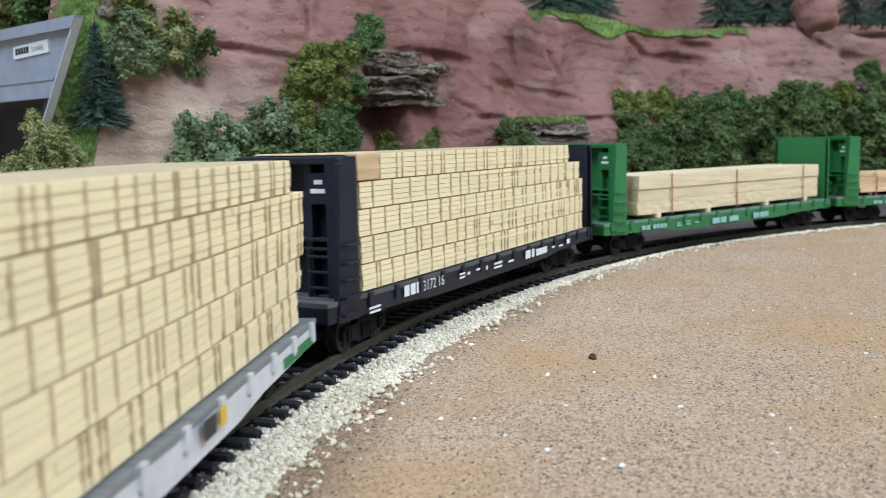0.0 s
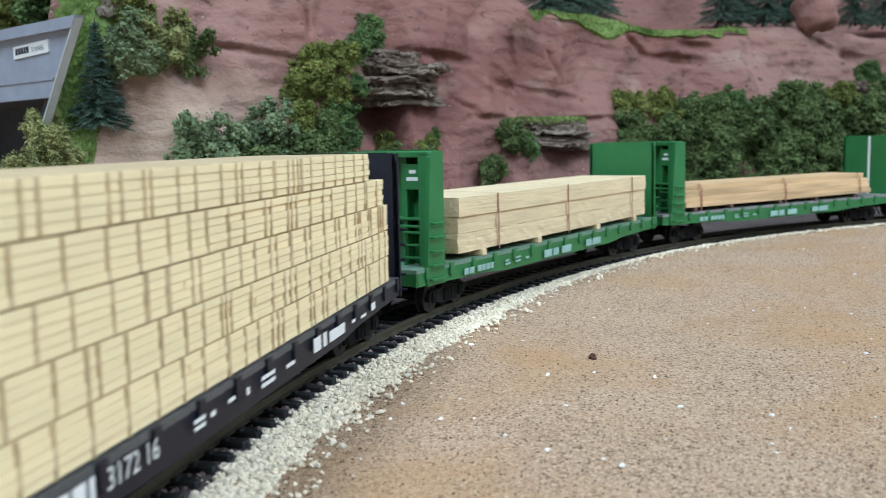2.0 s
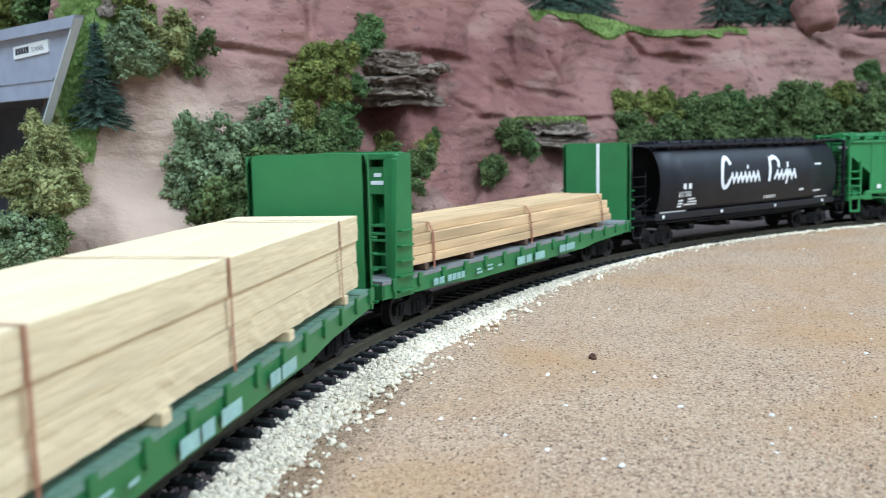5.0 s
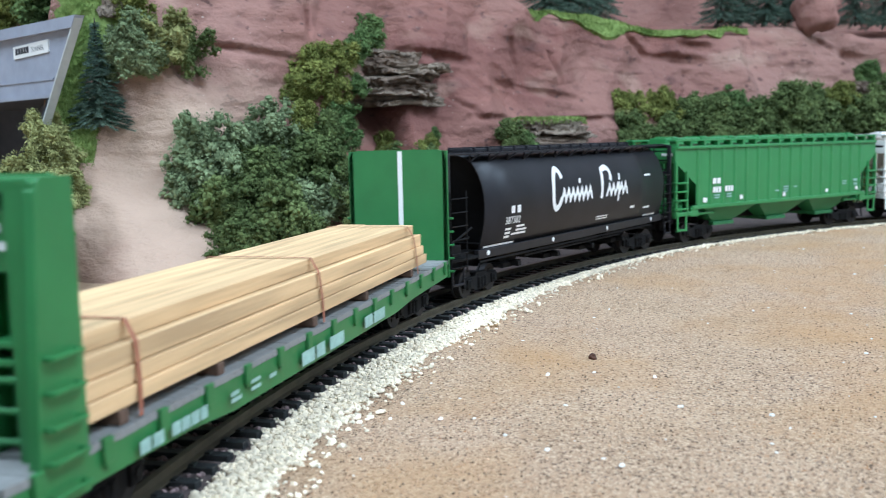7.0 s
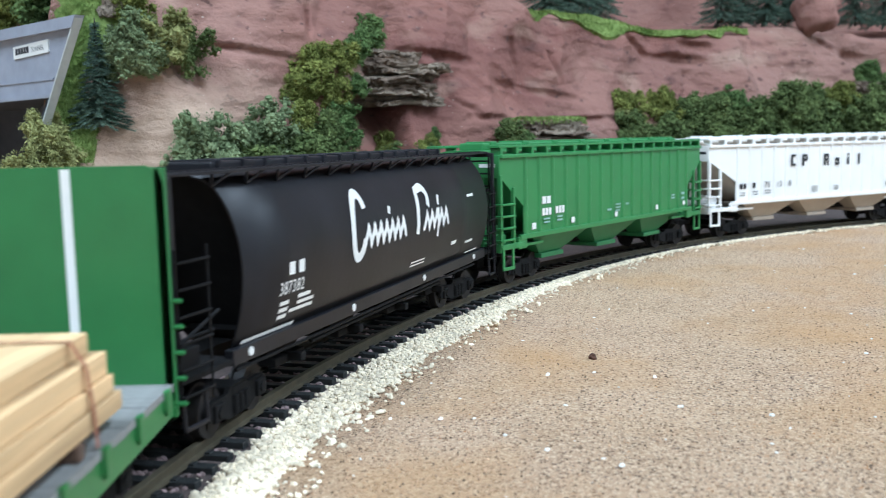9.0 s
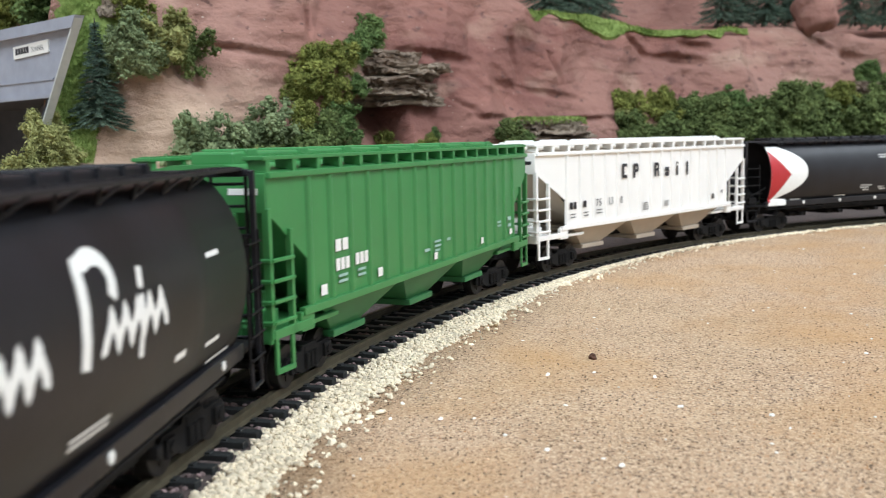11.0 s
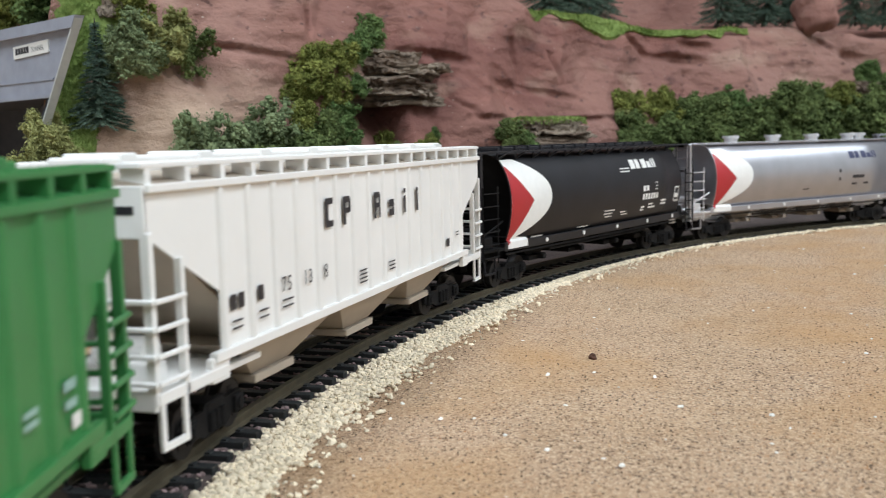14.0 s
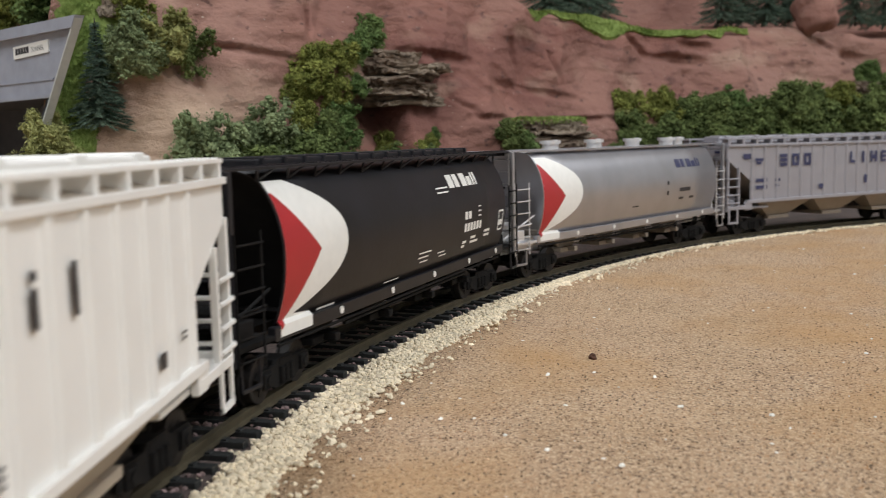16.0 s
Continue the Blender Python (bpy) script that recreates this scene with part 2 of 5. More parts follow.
def poly_prism(bm, pts, axis, a, b):
    """Extrudes a polygon. axis 'y': pts are (x, z), from y=a to y=b; axis 'x': pts are (y, z);
    axis 'rib': pts are (x, how far proud), a is (foot, side's y, side), b the top."""
    def v(p, w):
        if axis == "rib":
            z, y, sd = (a[0] if w is a else b), a[1], a[2]
            return bm.verts.new((p[0], y + sd * p[1], z))
        return bm.verts.new((p[0], w, p[1]) if axis == "y" else (w, p[0], p[1]))
    lo, hi = [v(p, a) for p in pts], [v(p, b) for p in pts]
    n = len(pts)
    fs = [bm.faces.new(lo), bm.faces.new(hi)]
    for i in range(n):
        fs.append(bm.faces.new((lo[i], lo[(i + 1) % n], hi[(i + 1) % n], hi[i])))
    bmesh.ops.recalc_face_normals(bm, faces=fs)


def lettering(name, words, x, z, size, material, parent, surface, stretch=1.0, spacing=1.0):
    """Raised lettering on the +y side that starts at x and reads towards the rear; surface(z) gives the side's y."""
    cu = bpy.data.curves.new(name, "FONT")
    cu.body, cu.size, cu.resolution_u, cu.space_character = words, size, 2, spacing
    tmp = bpy.data.objects.new(name, cu)
    me = bpy.data.meshes.new_from_object(tmp)
    bpy.data.objects.remove(tmp)
    bm = bmesh.new()
    bm.from_mesh(me)
    bpy.data.meshes.remove(me)
    for v in bm.verts:
        zz = z + v.co.y
        v.co = Vector((x - v.co.x * stretch, surface(zz) + 0.16, zz))
    return part(name, bm, material, parent)


def bars(name, spec, material, parent, surface, lift=0.14):
    """Plain bars on the +y side, each x0, z0, length towards the rear, height."""
    if len(spec) > 1:
        for q in spec:
            bars(name, (q,), material, parent, surface, lift)
        return None
    bm = bmesh.new()
    for x, z, w, h in spec:
        n = max(1, int(h / 2))
        for k in range(n):
            z0, z1 = z + h * k / n, z + h * (k + 1) / n
            vs = [bm.verts.new(c) for c in ((x, surface(z0) + lift, z0), (x - w, surface(z0) + lift, z0), (x - w, surface(z1) + lift, z1), (x, surface(z1) + lift, z1))]
            bm.faces.new(vs)
    return part(name, bm, material, parent)


WHEELS = []


def truck(parent, x, swivel, dark):
    bm = bmesh.new()
    for s in (-1, 1):
        # cast side frame: top member, sloping tension member, journal boxes, spring nest
        poly_prism(bm, [(-14, 6.2), (-12.5, 7.6), (-5, 7.6), (-4, 8.8), (4, 8.8), (5, 7.6), (12.5, 7.6), (14, 6.2), (14, 4), (9, 4), (5, 2.2), (-5, 2.2), (-9, 4), (-14, 4)], "y", s * 10.7, s * 11.8)
        for jx in (-10.2, 10.2):
            box(bm, jx - 2, jx + 2, s * 11.6, s * 12.6, 3.4, 7, 0.3)
            cyl(bm, (jx, s * 12.5, 5.2), (jx, s * 13, 5.2), 1.3)
        for k in (-2.4, 0, 2.4):
            cyl(bm, (k, s * 12.1, 3), (k, s * 12.1, 6.8), 0.8)
    box(bm, -3.2, 3.2, -12, 12, 4.5, 8.5, 0.3)
    ob = part("truck", bm, dark, parent, "black cast truck with sprung side frames")
    ob.matrix_basis = pose(x * MM, 0, 0, 0, 0, swivel)
    for ax in (-10.2, 10.2):
        bm = bmesh.new()
        cyl(bm, (0, -12, 0), (0, 12, 0), 1.1)
        for s in (-1, 1):
            cyl(bm, (0, s * 7.6, 0), (0, s * 10.2, 0), 5.2, 24)
            cyl(bm, (0, s * 7.2, 0), (0, s * 7.7, 0), 5.9, 24)
            for k in range(5):
                a = k * math.tau / 5
                cyl(bm, (2.9 * math.cos(a), s * 10.1, 2.9 * math.sin(a)), (2.9 * math.cos(a), s * 10.4, 2.9 * math.sin(a)), 0.8, 6)
        w = part("wheelset", bm, M_WHEEL, ob, "dark metal wheels on an axle")
        w.matrix_basis = pose(ax * MM, 0, 5.2 * MM)
        WHEELS.append((w, ax))


def coupler(parent, x, s, dark):
    bm = bmesh.new()
    box(bm, min(x, x + s * 10), max(x, x + s * 10), -1.6, 1.6, 7.4, 10.2, 0.4)
    box(bm, min(x + s * 8, x + s * 13), max(x + s * 8, x + s * 13), -2.6, 2.2, 6.9, 10.8, 0.8)
    box(bm, min(x - s * 3, x + s * 2), max(x - s * 3, x + s * 2), -4, 4, 6.8, 12, 0.4)
    cyl(bm, (x + s * 9, 1, 7), (x + s * 10.5, 3.5, 2.2), 0.4, 6)
    part("coupler", bm, dark, parent, "black knuckle coupler")


def ladder(parent, pts_top, pts_bot, rungs, material, r=0.45, out=(0, 0, 0)):
    """Two stiles and rungs between them, each rung stood off by out."""
    bm = bmesh.new()
    (a0, b0), (a1, b1) = [[Vector(p) for p in q] for q in (pts_top, pts_bot)]
    for a, b in ((a0, a1), (b0, b1)):
        cyl(bm, a, b, r, 6)
    ob = part("ladder", bm, material, parent)
    for k in range(rungs):
        f = (k + 0.5) / rungs
        bm = bmesh.new()
        cyl(bm, a0.lerp(a1, f) + Vector(out), b0.lerp(b1, f) + Vector(out), r * 0.85, 6)
        part("rung", bm, material, ob)
    return ob


def running_gear(car, half, dark):
    L = 0.36 * 2 * half
    for s in (-1, 1):
        truck(car, s * L, s * 6.6, dark)
        coupler(car, s * (half - 8), s, dark)


# ---- flat wagons ----
def stakes(half, n):
    return [half - 6 - k * (2 * half - 12) / (n - 1) for k in range(n)]


def flat_wagon(label, half, deck_z, paint, deck_paint, dark, pockets=16, wide=0.0):
    car = tagged(new("flat_wagon"), label, "flat wagon", group="freight wagons of the train")
    bm = bmesh.new()
    for sd in (-1, 1):
        # fish-bellied side sill
        poly_prism(bm, [(-half, deck_z - 1.2), (half, deck_z - 1.2), (half, deck_z - 5.6), (half * 0.6, deck_z - 6.2), (half * 0.45, deck_z - 7.4), (-half * 0.45, deck_z - 7.4), (-half * 0.6, deck_z - 6.2), (-half, deck_z - 5.6)], "y", sd * (15.8 + wide), sd * (17.2 + wide))
    for s in (-1, 1):
        box(bm, s * half - 1.5, s * half, -17.2, 17.2, deck_z - 5.5, deck_z - 1.2, 0.3)
    box(bm, -half + 2, half - 2, -4, 4, deck_z - 7, deck_z - 1.3)
    for k in range(9):
        x = -half + 12 + k * (2 * half - 24) / 8
        box(bm, x - 0.7, x + 0.7, -16, 16, deck_z - 4, deck_z - 1.3)
    part("underframe", bm, paint, car)
    # deck planks laid across
    n = int(2 * half / 2.6)
    bm = bmesh.new()
    box(bm, -half / n + 0.05, half / n - 0.05, -17.4 - wide, 17.4 + wide, -1.25, 0)
    plank = part("deck_plank", bm, deck_paint, car, "worn deck plank")
    for k in range(n):
        ob = plank if k == 0 else new("deck_plank", plank.data)
        ob.parent = car
        ob.matrix_basis = pose((-half + (k + 0.5) * 2 * half / n) * MM, 0, (deck_z + random.uniform(-0.12, 0.05)) * MM)
    for x in stakes(half, pockets):
        for sd in (-1, 1):
            bm = bmesh.new()
            box(bm, x - 1.2, x + 1.2, sd * (17.1 + wide), sd * (18.1 + wide), deck_z - 3.6, deck_z + 0.12, 0.2)
            box(bm, x - 0.7, x + 0.7, sd * (17.3 + wide), sd * (17.9 + wide), deck_z - 4.2, deck_z - 3.5)
            part("stake_pocket", bm, paint, car)
    running_gear(car, half + 7, dark)
    return car


def bulkhead(car, x, s, deck_z, top, paint, mark_paint, plain_stripe=False, deep=1.0):
    """End bulkhead with a plain inner face at x and a framed outer side, s=1 at the front."""
    o = lambda a: x + s * (a if a <= 1.2 else 1.2 + (a - 1.2) * deep)
    w = 17.6
    bm = bmesh.new()
    r = 3.2
    pts = [(-w, deck_z - 3), (w, deck_z - 3), (w, top - r), (w - 0.8, top - 0.8), (w - r, top), (-w + r, top), (-w + 0.8, top - 0.8), (-w, top - r)]
    poly_prism(bm, pts, "x", o(0), o(1.2))
    bh = part("bulkhead", bm, paint, car, "tall steel end bulkhead")
    for sd in (-1, 1):
        # tapered side flange, deeper at the foot
        bm = bmesh.new()
        poly_prism(bm, [(o(0.0), deck_z - 6), (o(10.6), deck_z - 6), (o(7.6), top - 2.2), (o(6.4), top - 0.4), (o(0.0), top - 0.4)], "y", sd * (w + 0.15), sd * (w - 1.5))
        part("side_flange", bm, paint, bh)
        bm = bmesh.new()
        box(bm, min(o(5.4), o(7.4)), max(o(5.4), o(7.4)), min(sd * w, sd * (w - 5)), max(sd * w, sd * (w - 5)), deck_z - 4, top - 0.8, 0.3)
        part("corner_post", bm, paint, bh)
        for k in range(5):
            bm = bmesh.new()
            z = deck_z - 4 + k * 4.6
            a, b = o(1.8), o(9.3 - k * 0.35)
            cyl(bm, (a, sd * (w + 1.5), z), (b, sd * (w + 1.5), z), 0.42, 6)
            for q in (a, b):
                cyl(bm, (q, sd * (w - 0.2), z), (q, sd * (w + 1.6), z), 0.4, 6)
            part("grab_iron", bm, paint, bh)
    bm = bmesh.new()
    box(bm, min(o(1), o(7.4)), max(o(1), o(7.4)), -w + 1, w - 1, top - 2.4, top - 0.3, 0.4)
    part("top_flange", bm, paint, bh)
    for yy in (-5.4, 5.4):
        bm = bmesh.new()
        box(bm, min(o(1), o(5)), max(o(1), o(5)), yy - 1.1, yy + 1.1, deck_z - 3, top - 1.8, 0.2)
        part("upright", bm, paint, bh)
    for zz in (deck_z + 12.5, deck_z + 15):
        bm = bmesh.new()
        box(bm, min(o(1), o(6)), max(o(1), o(6)), -w + 1, w - 1, zz, zz + 0.9, 0.2)
        part("cross_bar", bm, paint, bh)
    bm = bmesh.new()
    box(bm, min(o(4.6), o(5.6)), max(o(4.6), o(5.6)), 5.8, 12.2, top - 13, top - 4.5, 0.2)
    pl = part("number_plate", bm, paint, bh)
    bm = bmesh.new()
    for y0, y1, z0, z1 in ((8, 10.6, top - 7.6, top - 6.4), (6.8, 11.4, top - 10, top - 8.8)):
        box(bm, min(o(5.5), o(5.72)), max(o(5.5), o(5.72)), y0, y1, z0, z1)
    part("number_bar", bm, mark_paint, pl)
    bm = bmesh.new()
    for yy in (6.2, 12.6):
        box(bm, min(o(6), o(6.8)), max(o(6), o(6.8)), yy - 0.4, yy + 0.4, deck_z - 3, deck_z + 13)
    for k in range(4):
        z = deck_z - 1.6 + k * 4.2
        cyl(bm, (o(6.9), 6, z), (o(6.9), 12.8, z), 0.45, 6)
    part("ladder", bm, paint, bh)
    bm = bmesh.new()
    box(bm, min(o(1), o(10.4)), max(o(1), o(10.4)), -w + 0.5, w - 0.5, deck_z - 6, deck_z - 2.6, 0.4)
    part("end_sill", bm, paint, bh)
    if plain_stripe:
        bm = bmesh.new()
        box(bm, min(o(-0.14), o(0.02)), max(o(-0.14), o(0.02)), 0.2, 1.8, deck_z, top - 0.4)
        part("stripe", bm, M_LETTER, bh, "white painted stripe")
    return bh


def stacked_lumber(label, front, rears, z0, z1, half_w, layers=5, block=False):
    """Five tiers of banded board packs, each tier with its own end."""
    ob = tagged(new("lumber_load"), label, "lumber load")
    h = (z1 - z0) / layers
    for k in range(layers):
        za = z0 + k * h
        fr = front + random.uniform(-1.0, 0.6)
        re = rears[k]
        bm = bmesh.new()
        box(bm, re + 3, fr - 3, -half_w + 1.2, half_w - 1.2, za, za + h)
        tier = part("tier", bm, M_BAND, ob, "tier of pale sawn boards")
        nb = 5
        for b in range(nb):
            zb = za + 0.25 + b * (h - 0.3) / nb
            x = fr
            while x > re + 0.1:
                ln = random.uniform(45, 110)
                xe = x - ln if x - ln > re + 8 else re
                j = random.uniform(-0.3, 0.12)
                bm = bmesh.new()
                box(bm, xe + random.uniform(0, 0.2), x, -half_w - j, half_w + j, zb + 0.06, zb + (h - 0.3) / nb - 0.05)
                part("board", bm, M_LUMBER, tier)
                x = xe
        x = fr - random.uniform(4, 9)
        while x > re + 3:
            wide = random.uniform(0.25, 0.42) if random.random() < 0.95 else 1.1
            bm = bmesh.new()
            y = half_w + 0.18
            box(bm, x - wide, x, -y - 0.05, y + 0.05, za + 0.25, za + h - 0.1)
            part("band", bm, M_BAND, tier)
            x -= random.choice((random.uniform(1.8, 3.5), random.uniform(6, 9), random.uniform(6, 9), random.uniform(8, 11)))
    if block:
        bm = bmesh.new()
        box(bm, front - 10.5, front + 0.8, -half_w - 0.3, half_w + 0.4, z1 - h + 0.3, z1 + 0.2, 0.3)
        part("end_block", bm, M_PLANK, ob, "darker wooden end block")
    return ob


def strap_loop(bm, x, prof, w=0.45, lean=0.0):
    """A band that follows the profile (y, z) over the load."""
    for (y0, z0), (y1, z1) in zip(prof, prof[1:]):
        f0, f1 = lean * z0, lean * z1
        vs = [bm.verts.new(c) for c in ((x - w + f0, y0, z0), (x + w + f0, y0, z0), (x + w + f1, y1, z1), (x - w + f1, y1, z1))]
        bm.faces.new(vs)


def beam_load(label):
    """Three slabs of rough pale timber, banded, on blocks."""
    ob = tagged(new("timber_load"), label, "timber load")
    for k, (za, zb, j) in enumerate(((19.0, 25.6, 0.0), (25.75, 31.4, -0.4), (31.55, 38.2, 0.3))):
        bm = bmesh.new()
        n = 46
        x0, x1 = 81.5 + (0.8, 0.0, 0.2)[k], -95 + (1, 0, 0.5)[k]
        ring0 = None
        for i in range(n + 1):
            x = x0 + (x1 - x0) * i / n
            rough = 0.55 if k == 0 else 0.14
            y = 16.6 + j
            q = [(s * y + rough * noise.noise((i * 0.9, z * 1.7, s * 4 + k)), z + rough * 0.4 * noise.noise((i * 0.8, z * 2, s * 9 + k))) for s, z in
                 ((-1, za), (-1, (za + zb) / 2), (-1, zb), (-0.4, zb), (0.35, zb), (1, zb), (1, zb * 0.7 + za * 0.3), (1, zb * 0.35 + za * 0.65), (1, za), (0, za))]
            ring = [bm.verts.new((x + (random.uniform(-0.5, 0.5) if i in (0, n) and k == 0 else 0), yy, zz)) for yy, zz in q]
            if ring0:
                for a in range(10):
                    bm.faces.new((ring0[a], ring0[(a + 1) % 10], ring[(a + 1) % 10], ring[a]))
            else:
                bm.faces.new(ring)
            ring0 = ring
        bm.faces.new(ring0)
        bmesh.ops.recalc_face_normals(bm, faces=bm.faces)
        part("timber_slab", bm, M_BEAM, ob, "rough pale timber slab")
    for x in (66, 22.5, -35.5, -79):
        bm = bmesh.new()
        box(bm, x - 1.6, x + 1.6, -17.0, 17.6, 16.72, 19.05, 0.3)
        part("bearer", bm, M_BEAM, ob)
    for x in (55, -4.5, -76):
        bm = bmesh.new()
        strap_loop(bm, x, [(-17.4, 18), (-17.25, 38.4), (0, 38.65), (17.15, 38.45), (17.3, 31.5), (17.3, 25.5), (17.5, 18)])
        part("strap", bm, M_STRAP, ob, "red-brown strap")
    return ob


def plank_load(label):
    ob = tagged(new("plank_load"), label, "plank load")
    rows = [(19.0, 21.8, (-16, -5.4, 5.2, 16.2)), (21.9, 24.7, (-15.6, -5, 5.6, 15.7)), (24.8, 28.2, (-14.8, -5.1, 5, 15.1)), (28.3, 31.4, (-12.6, -3.8, 4.6, 13.0))]
    for r, (za, zb, ys) in enumerate(rows):
        for a, b in zip(ys, ys[1:]):
            bm = bmesh.new()
            j = random.uniform(-1.6, 1.2)
            box(bm, -84 + j + r * 0.5, 90.5 + j * 0.4, a + 0.08, b - 0.08, za, zb + random.uniform(-0.1, 0.05), 0.22)
            part("plank", bm, M_PLANK, ob)
    for x in (82, 52, 8, -27, -68):
        bm = bmesh.new()
        box(bm, x - 1.2, x + 1.2, -15.5, 16.5, 16.72, 19.0, 0.25)
        part("bearer", bm, M_BEARER, ob, "dark wooden bearer")
    for x, lean in ((81, -0.16), (6, -0.12), (-71, -0.1)):
        bm = bmesh.new()
        strap_loop(bm, x, [(-16.9, 17), (-16.2, 24.8), (-13, 31.6), (0, 31.75), (13.3, 31.65), (15.5, 28.2), (16.5, 22), (16.9, 17)], 0.5, lean)
        part("strap", bm, M_STRAP, ob, "red-brown strap")
    return ob


# ---- cylindrical hoppers ----
def drum_y(z):
    q = (z - 33.3) / (22.7 if z > 33.3 else 27.0)
    return 18.5 * math.sqrt(max(0.0, 1 - q * q))


def drum_side(z):
    return 16.5 if z < 17.9 else drum_y(z)


DRUM = [(drum_y(z), z) for z in (17.5, 20, 22.5, 25, 27.5, 30, 32.5, 35, 37.5, 40, 42.5, 45, 47.5, 50)] + [(10.4, 51.4), (7, 52.3), (0, 52.7)]


def cylinder_hopper(label, half, paint, dark, brackets=True, hatches=False, gates=None, rear=82.0, trim=None):
    car = tagged(new("hopper_wagon"), label, "hopper wagon", group="freight wagons of the train")
    bm = bmesh.new()
    ring = DRUM + [(-y, z) for y, z in reversed(DRUM[:-1])]
    E = 80.5
    trim = trim or dark
    sts = [E, 60, 40, 20, 0, -20, -40, -60, -rear]
    prev = None
    for x in sts:
        r = [bm.verts.new((x, y, z)) for y, z in ring]
        if prev:
            for a in range(len(ring) - 1):
                bm.faces.new((prev[a], r[a], r[a + 1], prev[a + 1]))
        prev = r
    bm.normal_update()
    body = part("tank", bm, paint, car, smooth=True)
    sol = body.modifiers.new("skin", "SOLIDIFY")
    sol.thickness, sol.offset = 0.5 * MM, -1
    for s in (-1, 1):
        # slope sheet that closes the end, leaning in towards its foot
        bm = bmesh.new()
        r = [bm.verts.new((s * ((E if s > 0 else rear) - 1.5 - (50.5 - min(z, 50.5)) * 0.62), y * 0.975, z)) for y, z in ring]
        bm.faces.new(r)
        bmesh.ops.triangulate(bm, faces=bm.faces)
        part("slope_sheet", bm, paint if gates else dark, car)
    for sd in (-1, 1):
        bm = bmesh.new()
        box(bm, -rear - 2, E + 2, sd * 14.4, sd * 16.5, 14.4, 17.7, 0.25)
        part("side_sill", bm, paint, car)
    bm = bmesh.new()
    box(bm, -half, half, -3.4, 3.4, 9.5, 15)
    for s in (-1, 1):
        box(bm, s * half - 3, s * half, -16.2, 16.2, 12.4, 16, 0.3)
        box(bm, min(s * E, s * half), max(s * E, s * half), -16.3, 16.3, 14.9, 16, 0.2)
    part("underframe", bm, trim, car)
    for k in range(4):
        x = -49.5 + 33 * k
        bm = bmesh.new()
        poly_prism(bm, [(x - 14, 17.5), (x + 14, 17.5), (x + 5.5, 9.5), (x - 5.5, 9.5)], "y", -9, 9)
        box(bm, x - 7, x + 7, -11, 11, 7.6, 9.6, 0.3)
        box(bm, x - 1.2, x + 1.2, 9, 14.5, 8, 10, 0.2)
        part("discharge_gate", bm, gates or dark, car)
    bm = bmesh.new()
    cyl(bm, (-46, 14.5, 11.8), (46, 14.5, 11.8), 0.55, 6)
    cyl(bm, (-E, 15.6, 13.2), (E, 15.6, 13.2), 0.4, 6)
    part("brake_pipe", bm, dark, car)
    if brackets:
        # running boards carried on bent-strip brackets
        for sd in (-1, 1):
            bm = bmesh.new()
            box(bm, -half + 1, half - 1, sd * 9.5, sd * 15.2, 52.5, 53.2, 0.15)
            for k in range(72):
                x = -half + 4 + k * (2 * half - 8) / 71
                box(bm, x - 0.35, x + 0.35, sd * 9.9, sd * 14.9, 53.2, 53.4)
            part("running_board", bm, paint, car)
            for k in range(13):
                x = -78 + 13 * k
                bm = bmesh.new()
                cyl(bm, (x, sd * 15, 52.6), (x + 3.5, sd * (drum_y(50) + 0.1), 50), 0.32, 6)
                cyl(bm, (x + 6.6, sd * 15, 52.6), (x + 3.5, sd * (drum_y(50) + 0.1), 50), 0.32, 6)
                part("bracket", bm, paint, car)
        bm = bmesh.new()
        box(bm, -76, 70, -5.5, 5.5, 52, 54.6, 0.5)
        for k in range(15):
            box(bm, -73 + k * 10, -71.8 + k * 10, -6.2, 6.2, 52, 55, 0.2)
        part("hatch_trough", bm, paint, car)
    if hatches:
        for k in range(6):
            x = 82 - 37.5 * k + 3 if k < 5 else -76
            if abs(x) > 84:
                continue
            bm = bmesh.new()
            cyl(bm, (x, 0, 51.6), (x, 0, 55.4), 3.7, 24)
            cyl(bm, (x, 0, 55.2), (x, 0, 56.7), 4.7, 24)
            box(bm, x - 5.2, x - 3.8, -1, 1, 54, 57, 0.2)
            part("hatch", bm, M_BRIGHT, car, "bright round roof hatch")
        bm = bmesh.new()
        for sd in (-1, 1):
            box(bm, -half + 1, half - 1, sd * 8.6, sd * 12.2, 52.3, 52.9, 0.1)
        part("running_board", bm, paint, car)
    for s in (-1, 1):
        for sd in (-1, 1):
            bm = bmesh.new()
            box(bm, s * (half - 1) - 0.8, s * (half - 1) + 0.8, sd * 16.4, sd * 17.6, 12.5, 52.6, 0.2)
            part("corner_post", bm, paint, car)
            ladder(car, ((s * (half - 1), sd * 17.8, 40), (s * (half - 11), sd * 17.8, 40)), ((s * (half - 1), sd * 17.8, 11), (s * (half - 11), sd * 17.8, 11)), 6, trim, 0.32, (0, sd * 0.5, 0))
            bm = bmesh.new()
            for x in (half - 2, half - 9):
                cyl(bm, (s * x, sd * 17.4, 13.5), (s * x, sd * 17.6, 7.2), 0.45, 6)
            cyl(bm, (s * (half - 2), sd * 17.6, 7.2), (s * (half - 9), sd * 17.6, 7.2), 0.5, 6)
            part("step", bm, paint, car)
        ladder(car, ((s * (half - 0.4), 8, 52), (s * (half - 0.4), 15.5, 52)), ((s * (half - 0.4), 8, 14), (s * (half - 0.4), 15.5, 14)), 8, paint, 0.4, (s * 0.5, 0, 0))
        bm = bmesh.new()
        box(bm, s * (half - 1) - 0.7, s * (half - 1) + 0.7, -16.4, 16.4, 51.2, 52.8, 0.15)
